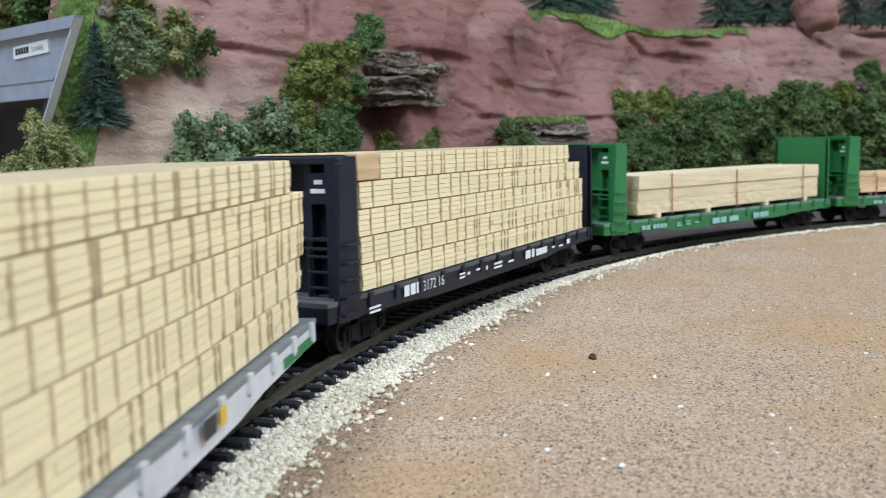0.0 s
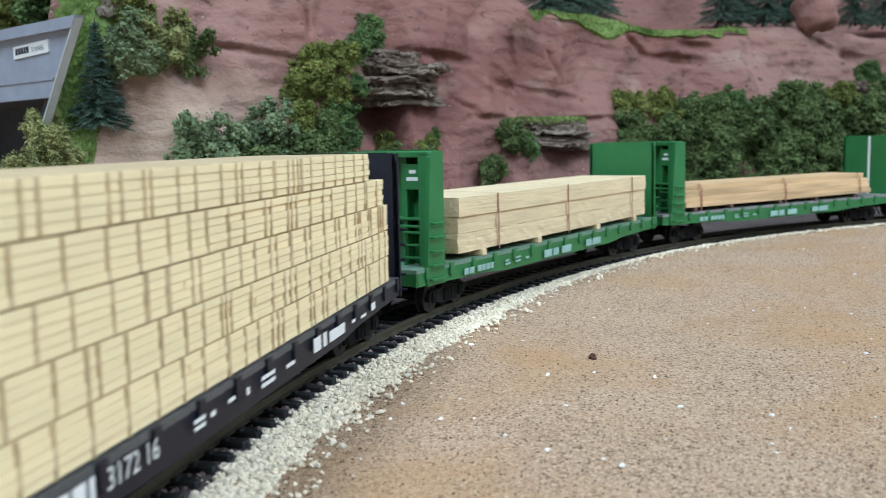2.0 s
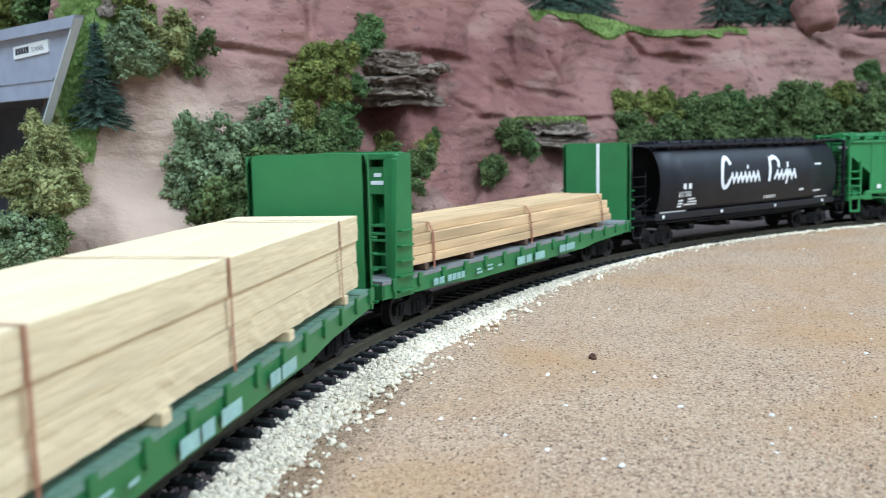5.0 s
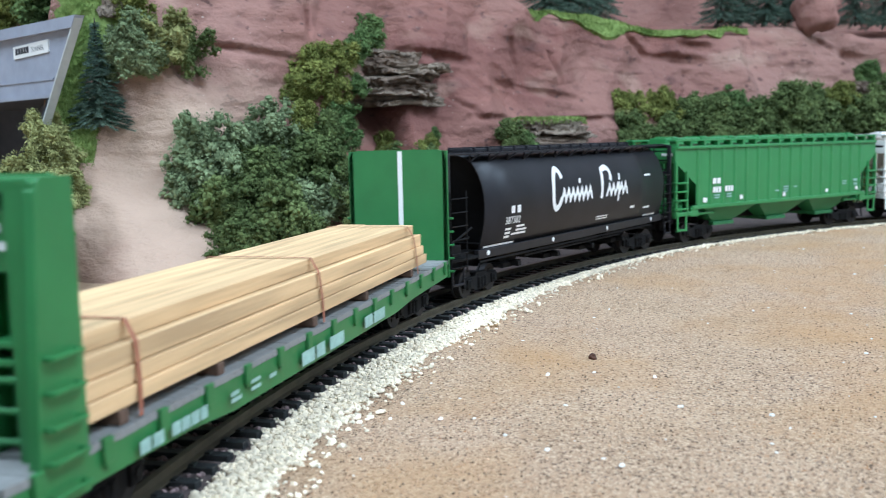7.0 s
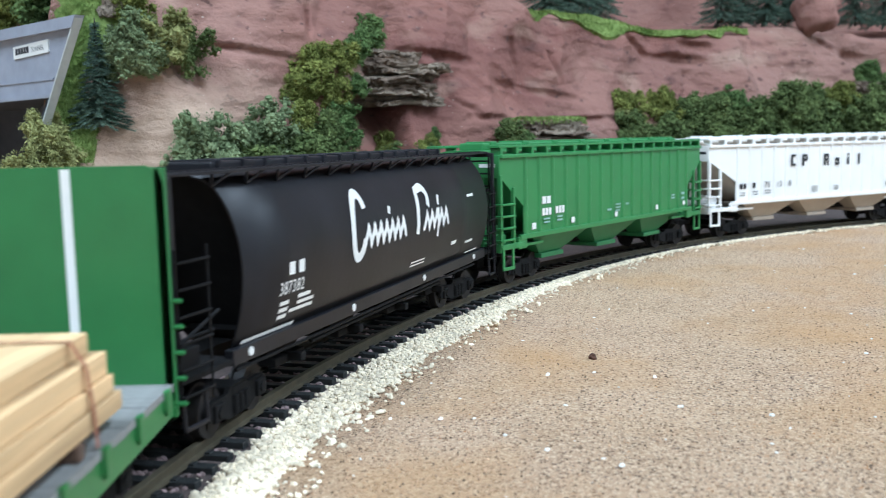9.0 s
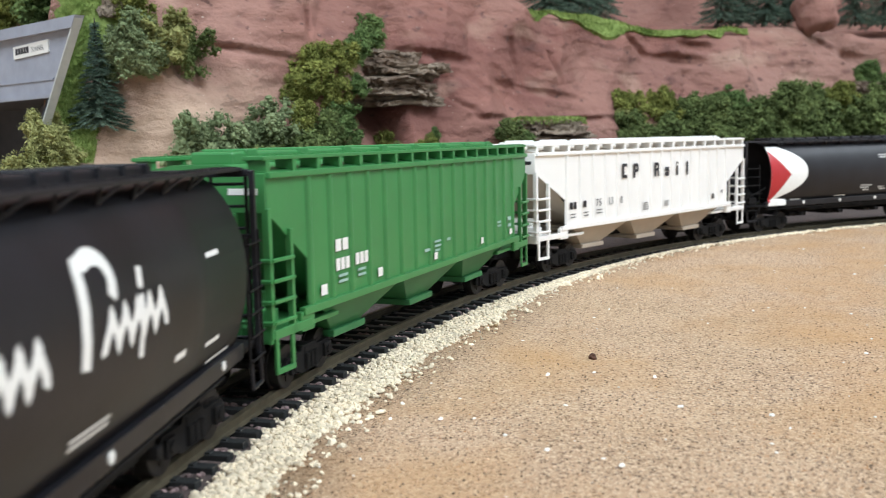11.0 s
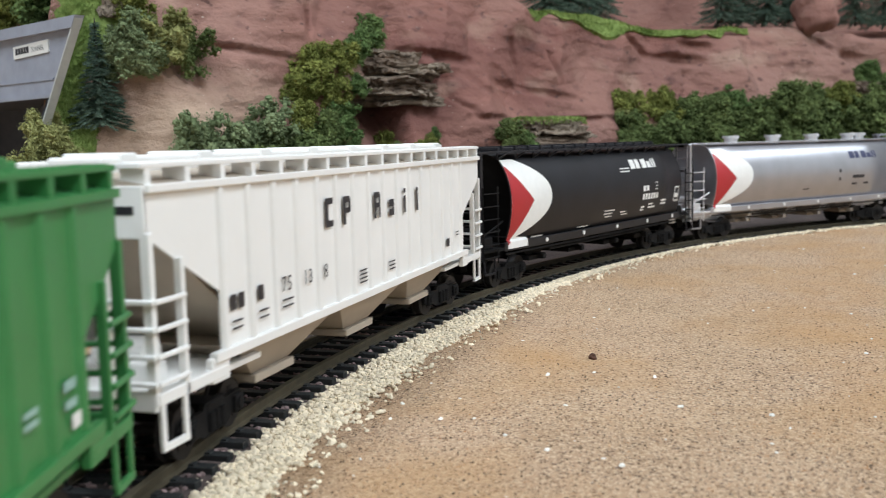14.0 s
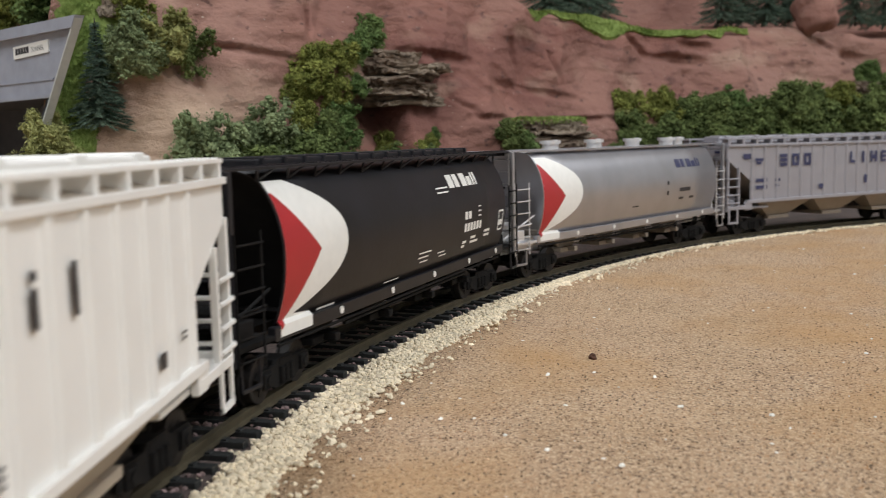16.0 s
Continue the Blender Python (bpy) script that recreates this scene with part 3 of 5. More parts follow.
        box(bm, s * (half - 1) - 0.5, s * (half - 1) + 0.5, -16.4, 16.4, 38, 39, 0.15)
        part("end_frame", bm, paint, car)
        for nm, p0, p1, r in (("air_reservoir", (12, -4, 20), (12, 7, 20), 3.2), ("brake_cylinder", (8, 3, 22), (8, 12, 22), 2.1),
                              ("brake_rod", (3, 10, 17), (20, 14, 26), 0.4), ("brake_rod", (3, 5, 19), (16, 15.5, 23), 0.35)):
            bm = bmesh.new()
            cyl(bm, (s * (half - p0[0]), p0[1], p0[2]), (s * (half - p1[0]), p1[1], p1[2]), r, 14)
            part(nm, bm, trim, car)
        bm = bmesh.new()
        box(bm, s * (half - 10) - 3, s * (half - 10) + 3, 7, 14, 16, 20.5, 0.4)
        part("brake_valve", bm, trim, car)
    bm = bmesh.new()
    cyl(bm, (half - 0.2, -7, 30), (half + 0.9, -7, 30), 3.6, 16)
    part("brake_wheel", bm, dark, car)
    running_gear(car, half + 1, dark)
    return car


def chevron(car, front=80.4):
    """White half-round panel with a red arrow inside, on the drum's side."""
    for name, m, lift, lab in (("white_panel", M_LETTER, 0.14, "white half-round panel"), ("red_arrow", M_RED, 0.2, "red arrow panel")):
        bm = bmesh.new()
        prev = None
        for k in range(41):
            z = 15.2 + (49.8 - 15.2) * k / 40
            if name == "white_panel":
                q = abs((z - 35) / 15.5)
                a = 50 + 24 * q ** 2.3
                a = min(a, 74) if z > 19 else 66
                b = front
            else:
                a = 64 + abs(z - 33.4) * (1.12 if z > 33.4 else 0.95)
                b = front
            if a >= b:
                prev = None
                continue
            y = drum_side(z) + lift
            r = [bm.verts.new((a + (b - a) * i / 6, y, z)) for i in range(7)]
            if prev:
                for i in range(6):
                    bm.faces.new((prev[i], r[i], r[i + 1], prev[i + 1]))
            prev = r
        part(name, bm, m, car, lab)


def sill_dots(car, xs, z=16.2):
    for x in xs:
        bm = bmesh.new()
        cyl(bm, (x, 16.4, z), (x, 16.75, z), 0.95, 14)
        part("marker", bm, M_LETTER, car, "white dot")


# ---- ribbed covered hoppers ----
def ribbed_hopper(label, half, paint, bay_paint, dark, mark_paint):
    car = tagged(new("hopper_wagon"), label, "hopper wagon", group="freight wagons of the train")
    W, ZE, ZS, XS = 17.4, 51.4, 19.6, 78
    e = half - 0.6
    for sd in (-1, 1):
        bm = bmesh.new()
        poly_prism(bm, [(e, ZE), (e, 43.2), (XS, 31), (XS, ZS), (-XS, ZS), (-XS, 31), (-e, 43.2), (-e, ZE)], "y", sd * (W - 0.6), sd * W)
        side = part("side_sheet", bm, paint, car)
        for k in range(16):
            x = 77 - k * 154 / 15
            bm = bmesh.new()
            poly_prism(bm, [(x - 1.25, 0), (x - 0.75, 0.62), (x - 0.35, 0.8), (x + 0.35, 0.8), (x + 0.75, 0.62), (x + 1.25, 0)], "rib", (ZS + 0.4, sd * W, sd), ZE - 0.9)
            part("rib", bm, paint, side)
        bm = bmesh.new()
        box(bm, -XS - 4, XS + 4, sd * (W - 0.4), sd * (W + 1.25), ZS - 1.4, ZS + 0.5, 0.2)
        part("side_sill", bm, paint, car)
        bm = bmesh.new()
        box(bm, -e, e, sd * (W - 0.3), sd * (W + 1.1), ZE - 0.9, ZE + 0.5, 0.2)
        part("top_chord", bm, paint, car)
        bm = bmesh.new()
        box(bm, -e - 1, e + 1, sd * (W - 5.2), sd * (W + 0.3), 54.5, 55.4, 0.15)
        for k in range(60):
            x = -e + 2 + k * (2 * e - 4) / 59
            box(bm, x - 0.4, x + 0.4, sd * (W - 5.0), sd * (W + 0.1), 55.4, 55.62)
        part("running_board", bm, paint, car)
        for k in range(18):
            x = e - 1 - k * (2 * e - 2) / 17
            bm = bmesh.new()
            box(bm, x - 0.8, x + 0.8, sd * (W - 4.6), sd * (W + 0.2), 51.6, 54.55, 0.15)
            part("bracket", bm, paint, car)
    bm = bmesh.new()
    poly_prism(bm, [(-W, 51.2), (W, 51.2), (W, 51.9), (7, 53.6), (-7, 53.6), (-W, 51.9)], "x", -e, e)
    # white wagon: yellowish shade below the running boards goes into the roof colour
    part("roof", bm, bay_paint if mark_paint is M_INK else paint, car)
    bm = bmesh.new()
    box(bm, -e + 5, e - 5, -5.8, 5.8, 53.2, 56.4, 0.6)
    for k in range(8):
        x = -e + 12 + k * (2 * e - 24) / 7
        box(bm, x - 2.2, x + 2.2, -6.4, 6.4, 54, 57, 0.4)
    part("hatch_trough", bm, paint, car)
    for s in (-1, 1):
        # end panel, corner posts and the slope sheet
        bm = bmesh.new()
        box(bm, s * e - 0.5, s * e + 0.5, -W, W, 43, ZE + 0.3, 0.2)
        pn = part("end_panel", bm, paint, car)
        bm = bmesh.new()
        box(bm, s * (e + 0.55) - 0.08, s * (e + 0.55) + 0.08, 8, 15.5, 47, 48.4)
        part("number_bar", bm, mark_paint, pn)
        bm = bmesh.new()
        vs = [bm.verts.new(c) for c in ((s * (e - 0.8), -W + 0.7, 45), (s * (e - 0.8), W - 0.7, 45), (s * 62, W - 0.7, 17.6), (s * 62, -W + 0.7, 17.6))]
        bm.faces.new(vs)
        vs2 = [bm.verts.new(v.co + Vector((-s * 0.9, 0, 0))) for v in vs]
        bm.faces.new(vs2)
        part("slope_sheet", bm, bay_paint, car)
        bm = bmesh.new()
        box(bm, min(s * 62, s * e), max(s * 62, s * e), -W + 1, W - 1, 14.8, 16, 0.2)
        box(bm, s * e - 1.3, s * e + 0.6, -W - 0.3, W + 0.3, 14, 17.4, 0.3)
        part("end_sill", bm, paint, car)
        for sd in (-1, 1):
            bm = bmesh.new()
            box(bm, s * e - 0.9, s * e + 0.5, sd * (W - 1.2), sd * (W + 0.6), 15, 44, 0.2)
            part("corner_post", bm, paint, car)
            bm = bmesh.new()
            box(bm, min(s * 78, s * e), max(s * 78, s * e), sd * (W - 0.8), sd * (W + 0.9), 15, 17.2, 0.25)
            box(bm, s * 80 - 3, s * 80 + 3, sd * (W - 0.8), sd * (W + 0.8), 14.4, 19.2, 0.3)
            part("jacking_pad", bm, paint, car)
            bm = bmesh.new()
            box(bm, s * (e - 8.4) - 0.6, s * (e - 8.4) + 0.6, sd * (W - 0.6), sd * (W + 0.9), 15, 39, 0.15)
            box(bm, s * e + 0.2, s * e + 1.2, sd * (W - 8.4), sd * (W - 7.4), 15, 43, 0.1)
            stiles = part("ladder", bm, paint, car)
            for k in range(4):
                z = 18.8 + 4.6 * k
                for p0, p1 in (((s * (e - 8.4), sd * (W + 1.1), z), (s * (e + 0.4), sd * (W + 1.1), z)), ((s * (e + 0.8), sd * (W + 1.1), z), (s * (e + 0.8), sd * (W - 8), z))):
                    bm = bmesh.new()
                    cyl(bm, p0, p1, 0.5, 6)
                    part("rung", bm, paint, stiles)
            bm = bmesh.new()
            for x in (e - 1, e - 7.6):
                box(bm, s * x - 0.6, s * x + 0.6, sd * (W + 0.1), sd * (W + 0.8), 7.4, 15.2, 0.1)
            box(bm, min(s * (e - 8.2), s * (e - 0.4)), max(s * (e - 8.2), s * (e - 0.4)), sd * (W + 0.1), sd * (W + 0.9), 7, 8.2, 0.1)
            part("step", bm, paint, car)
    for k in range(3):
        c = 48 - 48 * k
        bm = bmesh.new()
        hi = [(c + 24.5, W - 0.2), (c - 24.5, W - 0.2), (c - 24.5, -W + 0.2), (c + 24.5, -W + 0.2)]
        lo = [(c + 8, 10.5), (c - 8, 10.5), (c - 8, -10.5), (c + 8, -10.5)]
        a = [bm.verts.new((x, y, 19.2)) for x, y in hi]
        b = [bm.verts.new((x, y, 9.4)) for x, y in lo]
        for i in range(4):
            bm.faces.new((a[i], a[(i + 1) % 4], b[(i + 1) % 4], b[i]))
        bm.faces.new(b)
        bm.faces.new(a)
        bmesh.ops.recalc_face_normals(bm, faces=bm.faces)
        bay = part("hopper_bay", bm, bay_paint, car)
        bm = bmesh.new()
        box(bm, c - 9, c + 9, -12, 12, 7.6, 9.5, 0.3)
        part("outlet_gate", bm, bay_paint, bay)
    bm = bmesh.new()
    box(bm, -half, half, -3, 3, 10, 15)
    part("centre_sill", bm, dark, car)
    for s in (-1, 1):
        bm = bmesh.new()
        cyl(bm, (s * (half - 16), -5, 20), (s * (half - 16), 6, 20), 3.2, 14)
        part("air_reservoir", bm, paint, car)
        bm = bmesh.new()
        box(bm, s * (half - 10) - 2, s * (half - 10) + 2, 6, 12, 16, 20, 0.3)
        part("brake_valve", bm, paint, car)
    running_gear(car, half + 3, dark)
    return car


# ---- the ground sheet ----
def sheet_z(x, y):
    d = min(1, max(0, (y - 260) / 240))
    return -4.6 + 2.4 * d * d * (3 - 2 * d)


def shade_reach(s):
    """How much further the dark bed runs back along the far stretch, as painted shade, in mm."""
    return 90 * min(1, max(0, (-s - 330) / 120))


def ground_sheet():
    bm = bmesh.new()
    nx, ny = 300, 240
    g = []
    line_s = list(range(-1300, 300, 6))
    line = [rail_line(s) for s in line_s]
    lx, ly, lt = (np.array([q[k] for q in line]) for k in range(3))

    def cutting(x, y):
        """The sheet drops away under the track and behind it, down to the cliff."""
        k = int(np.argmin((lx - x) ** 2 + (ly - y) ** 2))
        e = -(x - lx[k]) * math.sin(lt[k]) + (y - ly[k]) * math.cos(lt[k])
        f = (1 - min(1, max(0, (e - 12) / 9))) * (1 - min(1, max(0, (-e - 66 - shade_reach(line_s[k])) / 14)))
        return f * f * (3 - 2 * f)

    for j in range(ny + 1):
        row = []
        for i in range(nx + 1):
            x, y = -700 + 2000 * i / nx, -500 + 1700 * j / ny
            z = sheet_z(x, y) + 0.7 * noise.noise((x / 50, y / 50, 0)) + 0.25 * noise.noise((x / 15, y / 15, 4))
            c = cutting(x, y)
            row.append(bm.verts.new((x, y, z * (1 - c) - 6.6 * c)))
        g.append(row)
    for j in range(ny):
        for i in range(nx):
            bm.faces.new((g[j][i], g[j][i + 1], g[j + 1][i + 1], g[j + 1][i]))
    tagged(part("ground", bm, M_GROUND, smooth=True), "tan brown sandy ground cover of the layout table", "ground", kind="structure")


def stones(name, label, count, place, r0, r1, material, flat=0.75, seed=1, category="gravel"):
    """Loose angular stones scattered by place(), as one joined mesh."""
    rng = random.Random(seed)
    shapes = []
    for k in range(8):
        b = bmesh.new()
        bmesh.ops.create_icosphere(b, subdivisions=1, radius=1)
        vs = []
        for v in b.verts:
            f = 1 + 0.45 * (rng.random() - 0.5)
            vs.append((v.co * f).copy())
        shapes.append((vs, [tuple(v.index for v in f.verts) for f in b.faces]))
        b.free()
    shapes = [(np.array([tuple(v) for v in vs]), np.array(fs)) for vs, fs in shapes]
    V, F, o = [], [], 0
    for _ in range(count):
        q = place(rng)
        if q is None:
            continue
        vs, fs = shapes[rng.randrange(8)]
        r = r0 + (r1 - r0) * rng.random() ** 1.6
        m = np.array(Euler((rng.uniform(-0.5, 0.5), rng.uniform(-0.5, 0.5), rng.uniform(0, 6.3))).to_matrix())
        sc = np.array((r * rng.uniform(0.8, 1.35), r * rng.uniform(0.7, 1.1), r * flat * rng.uniform(0.7, 1.1)))
        V.append(((vs * sc) @ m.T + np.array(q)) * MM)
        F.append(fs + o)
        o += len(vs)
    V, F = np.concatenate(V).tolist(), np.concatenate(F).tolist()
    me = bpy.data.meshes.new(name)
    me.from_pydata(V, [], F)
    me.materials.append(material)
    return tagged(new(name, me), label, category, kind="stuff")


# ---- the track ----
def shoulder(s):
    """How far the pale gravel reaches from the track's middle."""
    f = min(1, max(0, (-s - 230) / 200))
    return 26.5 - 8.0 * f + 2.4 * noise.noise((s / 13, 0, 0)) + 1.8 * noise.noise((s / 5, 3, 0))


def railway():
    top = tagged(new("railway_track"), "curved model track with dark rails on black ties", "railway track", kind="structure")
    prof = [(-0.75, -0.05), (-0.6, 0), (0.6, 0), (0.75, -0.05), (0.75, -0.7), (0.3, -0.95), (0.3, -2.0), (1.3, -2.25), (1.3, -2.5), (-1.3, -2.5), (-1.3, -2.25), (-0.3, -2.0), (-0.3, -0.95), (-0.75, -0.7)]
    for side in (-8.6, 8.6):
        bm = bmesh.new()
        prev = None
        for s in range(-1200, 300, 8):
            ring = []
            for e, z in prof:
                x, y = beside(s, side + e)
                ring.append(bm.verts.new((x, y, z)))
            if prev:
                for k in range(len(prof)):
                    bm.faces.new((prev[k], prev[(k + 1) % len(prof)], ring[(k + 1) % len(prof)], ring[k]))
            prev = ring
        bmesh.ops.recalc_face_normals(bm, faces=bm.faces)
        part("rail", bm, M_RAIL, top, "brown-olive weathered rail")
    bm = bmesh.new()
    box(bm, -1.35, 1.35, -15.0, 15.0, -4.4, -2.3, 0.18)
    for sd in (-1, 1):
        for d in (-1, 1):
            yy = sd * 8.6 + d * 1.9
            box(bm, -1.0, 1.0, yy - 0.6, yy + 0.6, -2.5, -1.9, 0.12)
    first = part("tie", bm, M_TIE, top)
    rng = random.Random(4)
    s, k = 290.0, 0
    while s > -1190:
        x, y, th = rail_line(s)
        m = pose(x * MM, y * MM, rng.uniform(-0.15, 0.1) * MM, 0, 0, math.degrees(th) + rng.uniform(-1.6, 1.6))
        if k == 0:
            ob = first
        else:
            ob = new("tie", first.data)
            ob.parent = top
        ob.matrix_basis = m
        s -= 7.43
        k += 1
    # dark bed under the ties; its width behind them paints shade below the wagons
    bm = bmesh.new()
    prev = None
    for s in range(-1200, 300, 10):
        ring = []
        for e, z in ((-78, -5.4), (-60, -4.6), (-24, -4.4), (-16, -3.6), (-8, -3.5), (0, -3.5), (8, -3.5), (14.5, -3.6), (17, -4.4), (24, -5.6)):
            x, y = beside(s, e - (shade_reach(s) if e < -50 else 0))
            ring.append(bm.verts.new((x, y, z + 0.3 * noise.noise((s / 9, e / 9, 2)))))
        if prev:
            for k in range(9):
                bm.faces.new((prev[k], ring[k], ring[k + 1], prev[k + 1]))
        prev = ring
    bmesh.ops.recalc_face_normals(bm, faces=bm.faces)
    part("track_bed", bm, M_BED, top, "dark gravel bed, widened behind the track to stand for shade under the wagons", smooth=True)


def shoulder_place(rng):
    s = 200 - 1000 * rng.random() ** 1.15
    lim = shoulder(s)
    e = 13.2 + (lim + 0.8 - 13.2) * rng.random() ** 0.8
    if rng.random() < 0.05:
        e = lim + rng.random() * rng.random() * 11
    x, y = beside(s, e)
    f = (e - 12) / max(4, lim - 12)
    g = sheet_z(x, y)
    top = g + (-2.9 - g) * max(0, 1 - max(0, f - 0.12) / 0.9)
    if e < 16.6:
        # between the tie ends only
        ph = ((290 - s) / 7.43) % 1
        if ph < 0.36 or ph > 0.64:
            return None
        top = -3.9
    return x, y, top + rng.uniform(-0.5, 0.35) + (0.2 if f > 1 else 0)


def bed_place(rng):
    s = 200 - 900 * rng.random()
    e = rng.uniform(-16, 13)
    ph = ((290 - s) / 7.43) % 1
    if (ph < 0.2 or ph > 0.8) and abs(e) < 14 or 7 < abs(e) < 10:
        return None
    x, y = beside(s, e)
    return x, y, -3.4 + rng.uniform(-0.2, 0.3)


LINE = np.array([rail_line(q) for q in range(-440, 240, 10)]).T


def grit_place(rng):
    # open sand inside the curve
    y = 110 + 520 * rng.random() ** 1.4
    x = rng.uniform(-0.3, 0.52) * y
    if y < 480:
        k = int(np.argmin((LINE[0] - x) ** 2 + (LINE[1] - y) ** 2))
        e = -(x - LINE[0][k]) * math.sin(LINE[2][k]) + (y - LINE[1][k]) * math.cos(LINE[2][k])
        if e < 26:
            return None
    elif y > 480 + (x - 80) * 0.4:
        return None
    return x, y, sheet_z(x, y) + 0.7 * noise.noise((x / 50, y / 50, 0)) + 0.25 * noise.noise((x / 15, y / 15, 4)) + rng.uniform(-0.1, 0.15)


# ---- the red cliff ----
BASE = [Vector(p) for p in ((-300, 455), (-200, 436), (-150, 430), (-110, 440), (-60, 470), (0, 530), (60, 590), (120, 640), (220, 720), (380, 800), (600, 880))]
RUN = [0.0]
for a_, b_ in zip(BASE, BASE[1:]):
    RUN.append(RUN[-1] + (b_ - a_).length)


def ramp_between(v, a, b):
    f = min(1, max(0, (v - a) / (b - a)))
    return f * f * (3 - 2 * f)


def rim(d):
    return 186 - 40 * ramp_between(d, 405, 470) + 4 * math.sin(d / 37) + 5 * noise.noise((d / 30, 7, 1))


# cracks and undercut seams: along the cliff and height at both ends, depth, width
SEAMS = [(188, 114, 276, 104, 5, 2.2), (276, 104, 330, 112, 3, 2), (282, 118, 287, 140, 5, 2), (352, 112, 412, 109, 9, 3.0), (490, 117, 499, 96, 5, 2.5),
         (452, 130, 460, 100, 4, 3), (606, 121, 662, 117, 7, 4), (580, 138, 612, 122, 6, 3.5), (640, 131, 676, 128, 6, 3.5), (806, 140, 818, 131, 6, 3),
         (198, 100, 212, 86, 5, 2.2), (188, 104, 196, 92, 4, 2), (384, 84, 402, 74, 4, 2), (430, 96, 520, 84, 3, 2.5), (392, 72, 440, 70, 4, 2), (366, 66, 372, 52, 4, 2), (205, 30, 222, 24, 3, 2), (490, 70, 545, 71, 6, 2), (396, 100, 430, 84, 3, 3), (690, 118, 760, 112, 3, 5), (820, 128, 860, 120, 7, 5)]


def cliff_off(d, z):
    o = 0.38 * (z + 8)
    o += 12 * noise.noise((d / 110, z / 80, 3)) + 9 * abs(noise.noise((d / 55 + z / 160, z / 80, 9))) + 3.0 * noise.noise((d / 22, z / 26, 5)) + 0.7 * noise.noise((d / 8, z / 7, 8)) + 0.2 * noise.noise((d / 3, z / 2.4, 6))
    # flat facets cut at a slant
    o += 20 * abs(((d * 0.9 + z * 0.6 + 14 * noise.noise((d / 60, z / 60, 11))) / 92) % 1 - 0.5) + 12 * abs(((d - z * 0.8 + 12 * noise.noise((d / 45, z / 45, 12))) / 63) % 1 - 0.5)
    # strata: thin horizontal treads
    o += 0.9 * abs(noise.noise((d / 17 + z / 40, z / 8, 21))) + 0.6 * abs(noise.noise((d / 7, z / 4, 22)))
    o += 0.5 * ramp_between((z / 9 + 0.6 * noise.noise((d / 40, z / 30, 2))) % 1, 0.1, 0.9)
    # the foot of the slope runs out beside the tunnel
    o -= 36 * (1 - ramp_between(z, -10, 46)) * ramp_between(d, 112, 132) * (1 - ramp_between(d, 210, 262))
    # cave under the brown ledge
    o += 30 * ramp_between(d, 292, 300) * (1 - ramp_between(d, 340, 344)) * (1 - ramp_between(z, 80, 86))
    for d0, z0, d1, z1, deep, w in SEAMS:
        t = ((d - d0) * (d1 - d0) + (z - z0) * (z1 - z0)) / ((d1 - d0) ** 2 + (z1 - z0) ** 2)
        if -0.2 < t < 1.2:
            tt = min(1, max(0, t))
            q = math.hypot(d - d0 - tt * (d1 - d0), z - z0 - tt * (z1 - z0)) + 1.2 * noise.noise((d / 6, z / 6, 1))
            if q < w * 2:
                o += deep * (1 - ramp_between(q, w * 0.3, w * 1.6)) * (1 - 0.6 * abs(2 * tt - 1))
    return o


def base_at(d):
    k = max(j for j in range(len(RUN) - 1) if RUN[j] <= d)
    return BASE[k].lerp(BASE[k + 1], (d - RUN[k]) / (RUN[k + 1] - RUN[k]))


def cliff_pt(d, z, lift=0.0):
    b = base_at(d)
    # soften the corners of the plan
    b = (base_at(max(0, d - 14)) + b + base_at(min(RUN[-1], d + 14))) / 3
    o = cliff_off(d, z) - lift
    return Vector((b.x - 0.6 * o, b.y + 0.8 * o, z))


def cliff():
    bm = bmesh.new()
    nu, nv = 620, 150
    g = []
    for i in range(nu + 1):
        f = i / nu
        col = []
        for j in range(nv + 1):
            h = j / nv
            z = -8 + (rim(118 + 900 * f) + 8) * h
            d0 = 118 + 22 * max(0, z) / 115
            d = d0 + (RUN[-1] - 1 - d0) * f
            p = cliff_pt(d, z)
            if h > 0.94:
                q = (h - 0.94) / 0.06
                p += Vector((-0.6, 0.8, 0)) * 9 * q * q
            col.append(bm.verts.new(p))
        # shelf that runs back from the rim
        p = col[-1].co.copy()
        col.append(bm.verts.new(p + Vector((-60, 90, 14))))
        col.append(bm.verts.new(p + Vector((-180, 260, 30))))
        g.append(col)
    for i in range(nu):
        for j in range(nv + 2):
            bm.faces.new((g[i][j], g[i + 1][j], g[i + 1][j + 1], g[i][j + 1]))
    tagged(part("cliff", bm, M_ROCK, smooth=True), "red-brown carved plaster cliff behind the railway", "cliff", kind="structure")


def back_cliff():
    bm = bmesh.new()
    g = []
    for i in range(121):
        col = []
        for j in range(31):
            z = 130 + 12 * j
            x = -500 + 12.5 * i
            y = 900 + 0.32 * x + 0.3 * (z - 130) + 30 * noise.noise((x / 90, z / 70, 2)) + 10 * noise.noise((x / 30, z / 30, 5))
            col.append(bm.verts.new((x, y, z)))
        g.append(col)
    for i in range(120):
        for j in range(30):
            bm.faces.new((g[i][j], g[i + 1][j], g[i + 1][j + 1], g[i][j + 1]))
    tagged(part("backdrop_cliff", bm, M_ROCK, smooth=True), "red-brown upper tier of the plaster hills", "cliff", kind="structure")


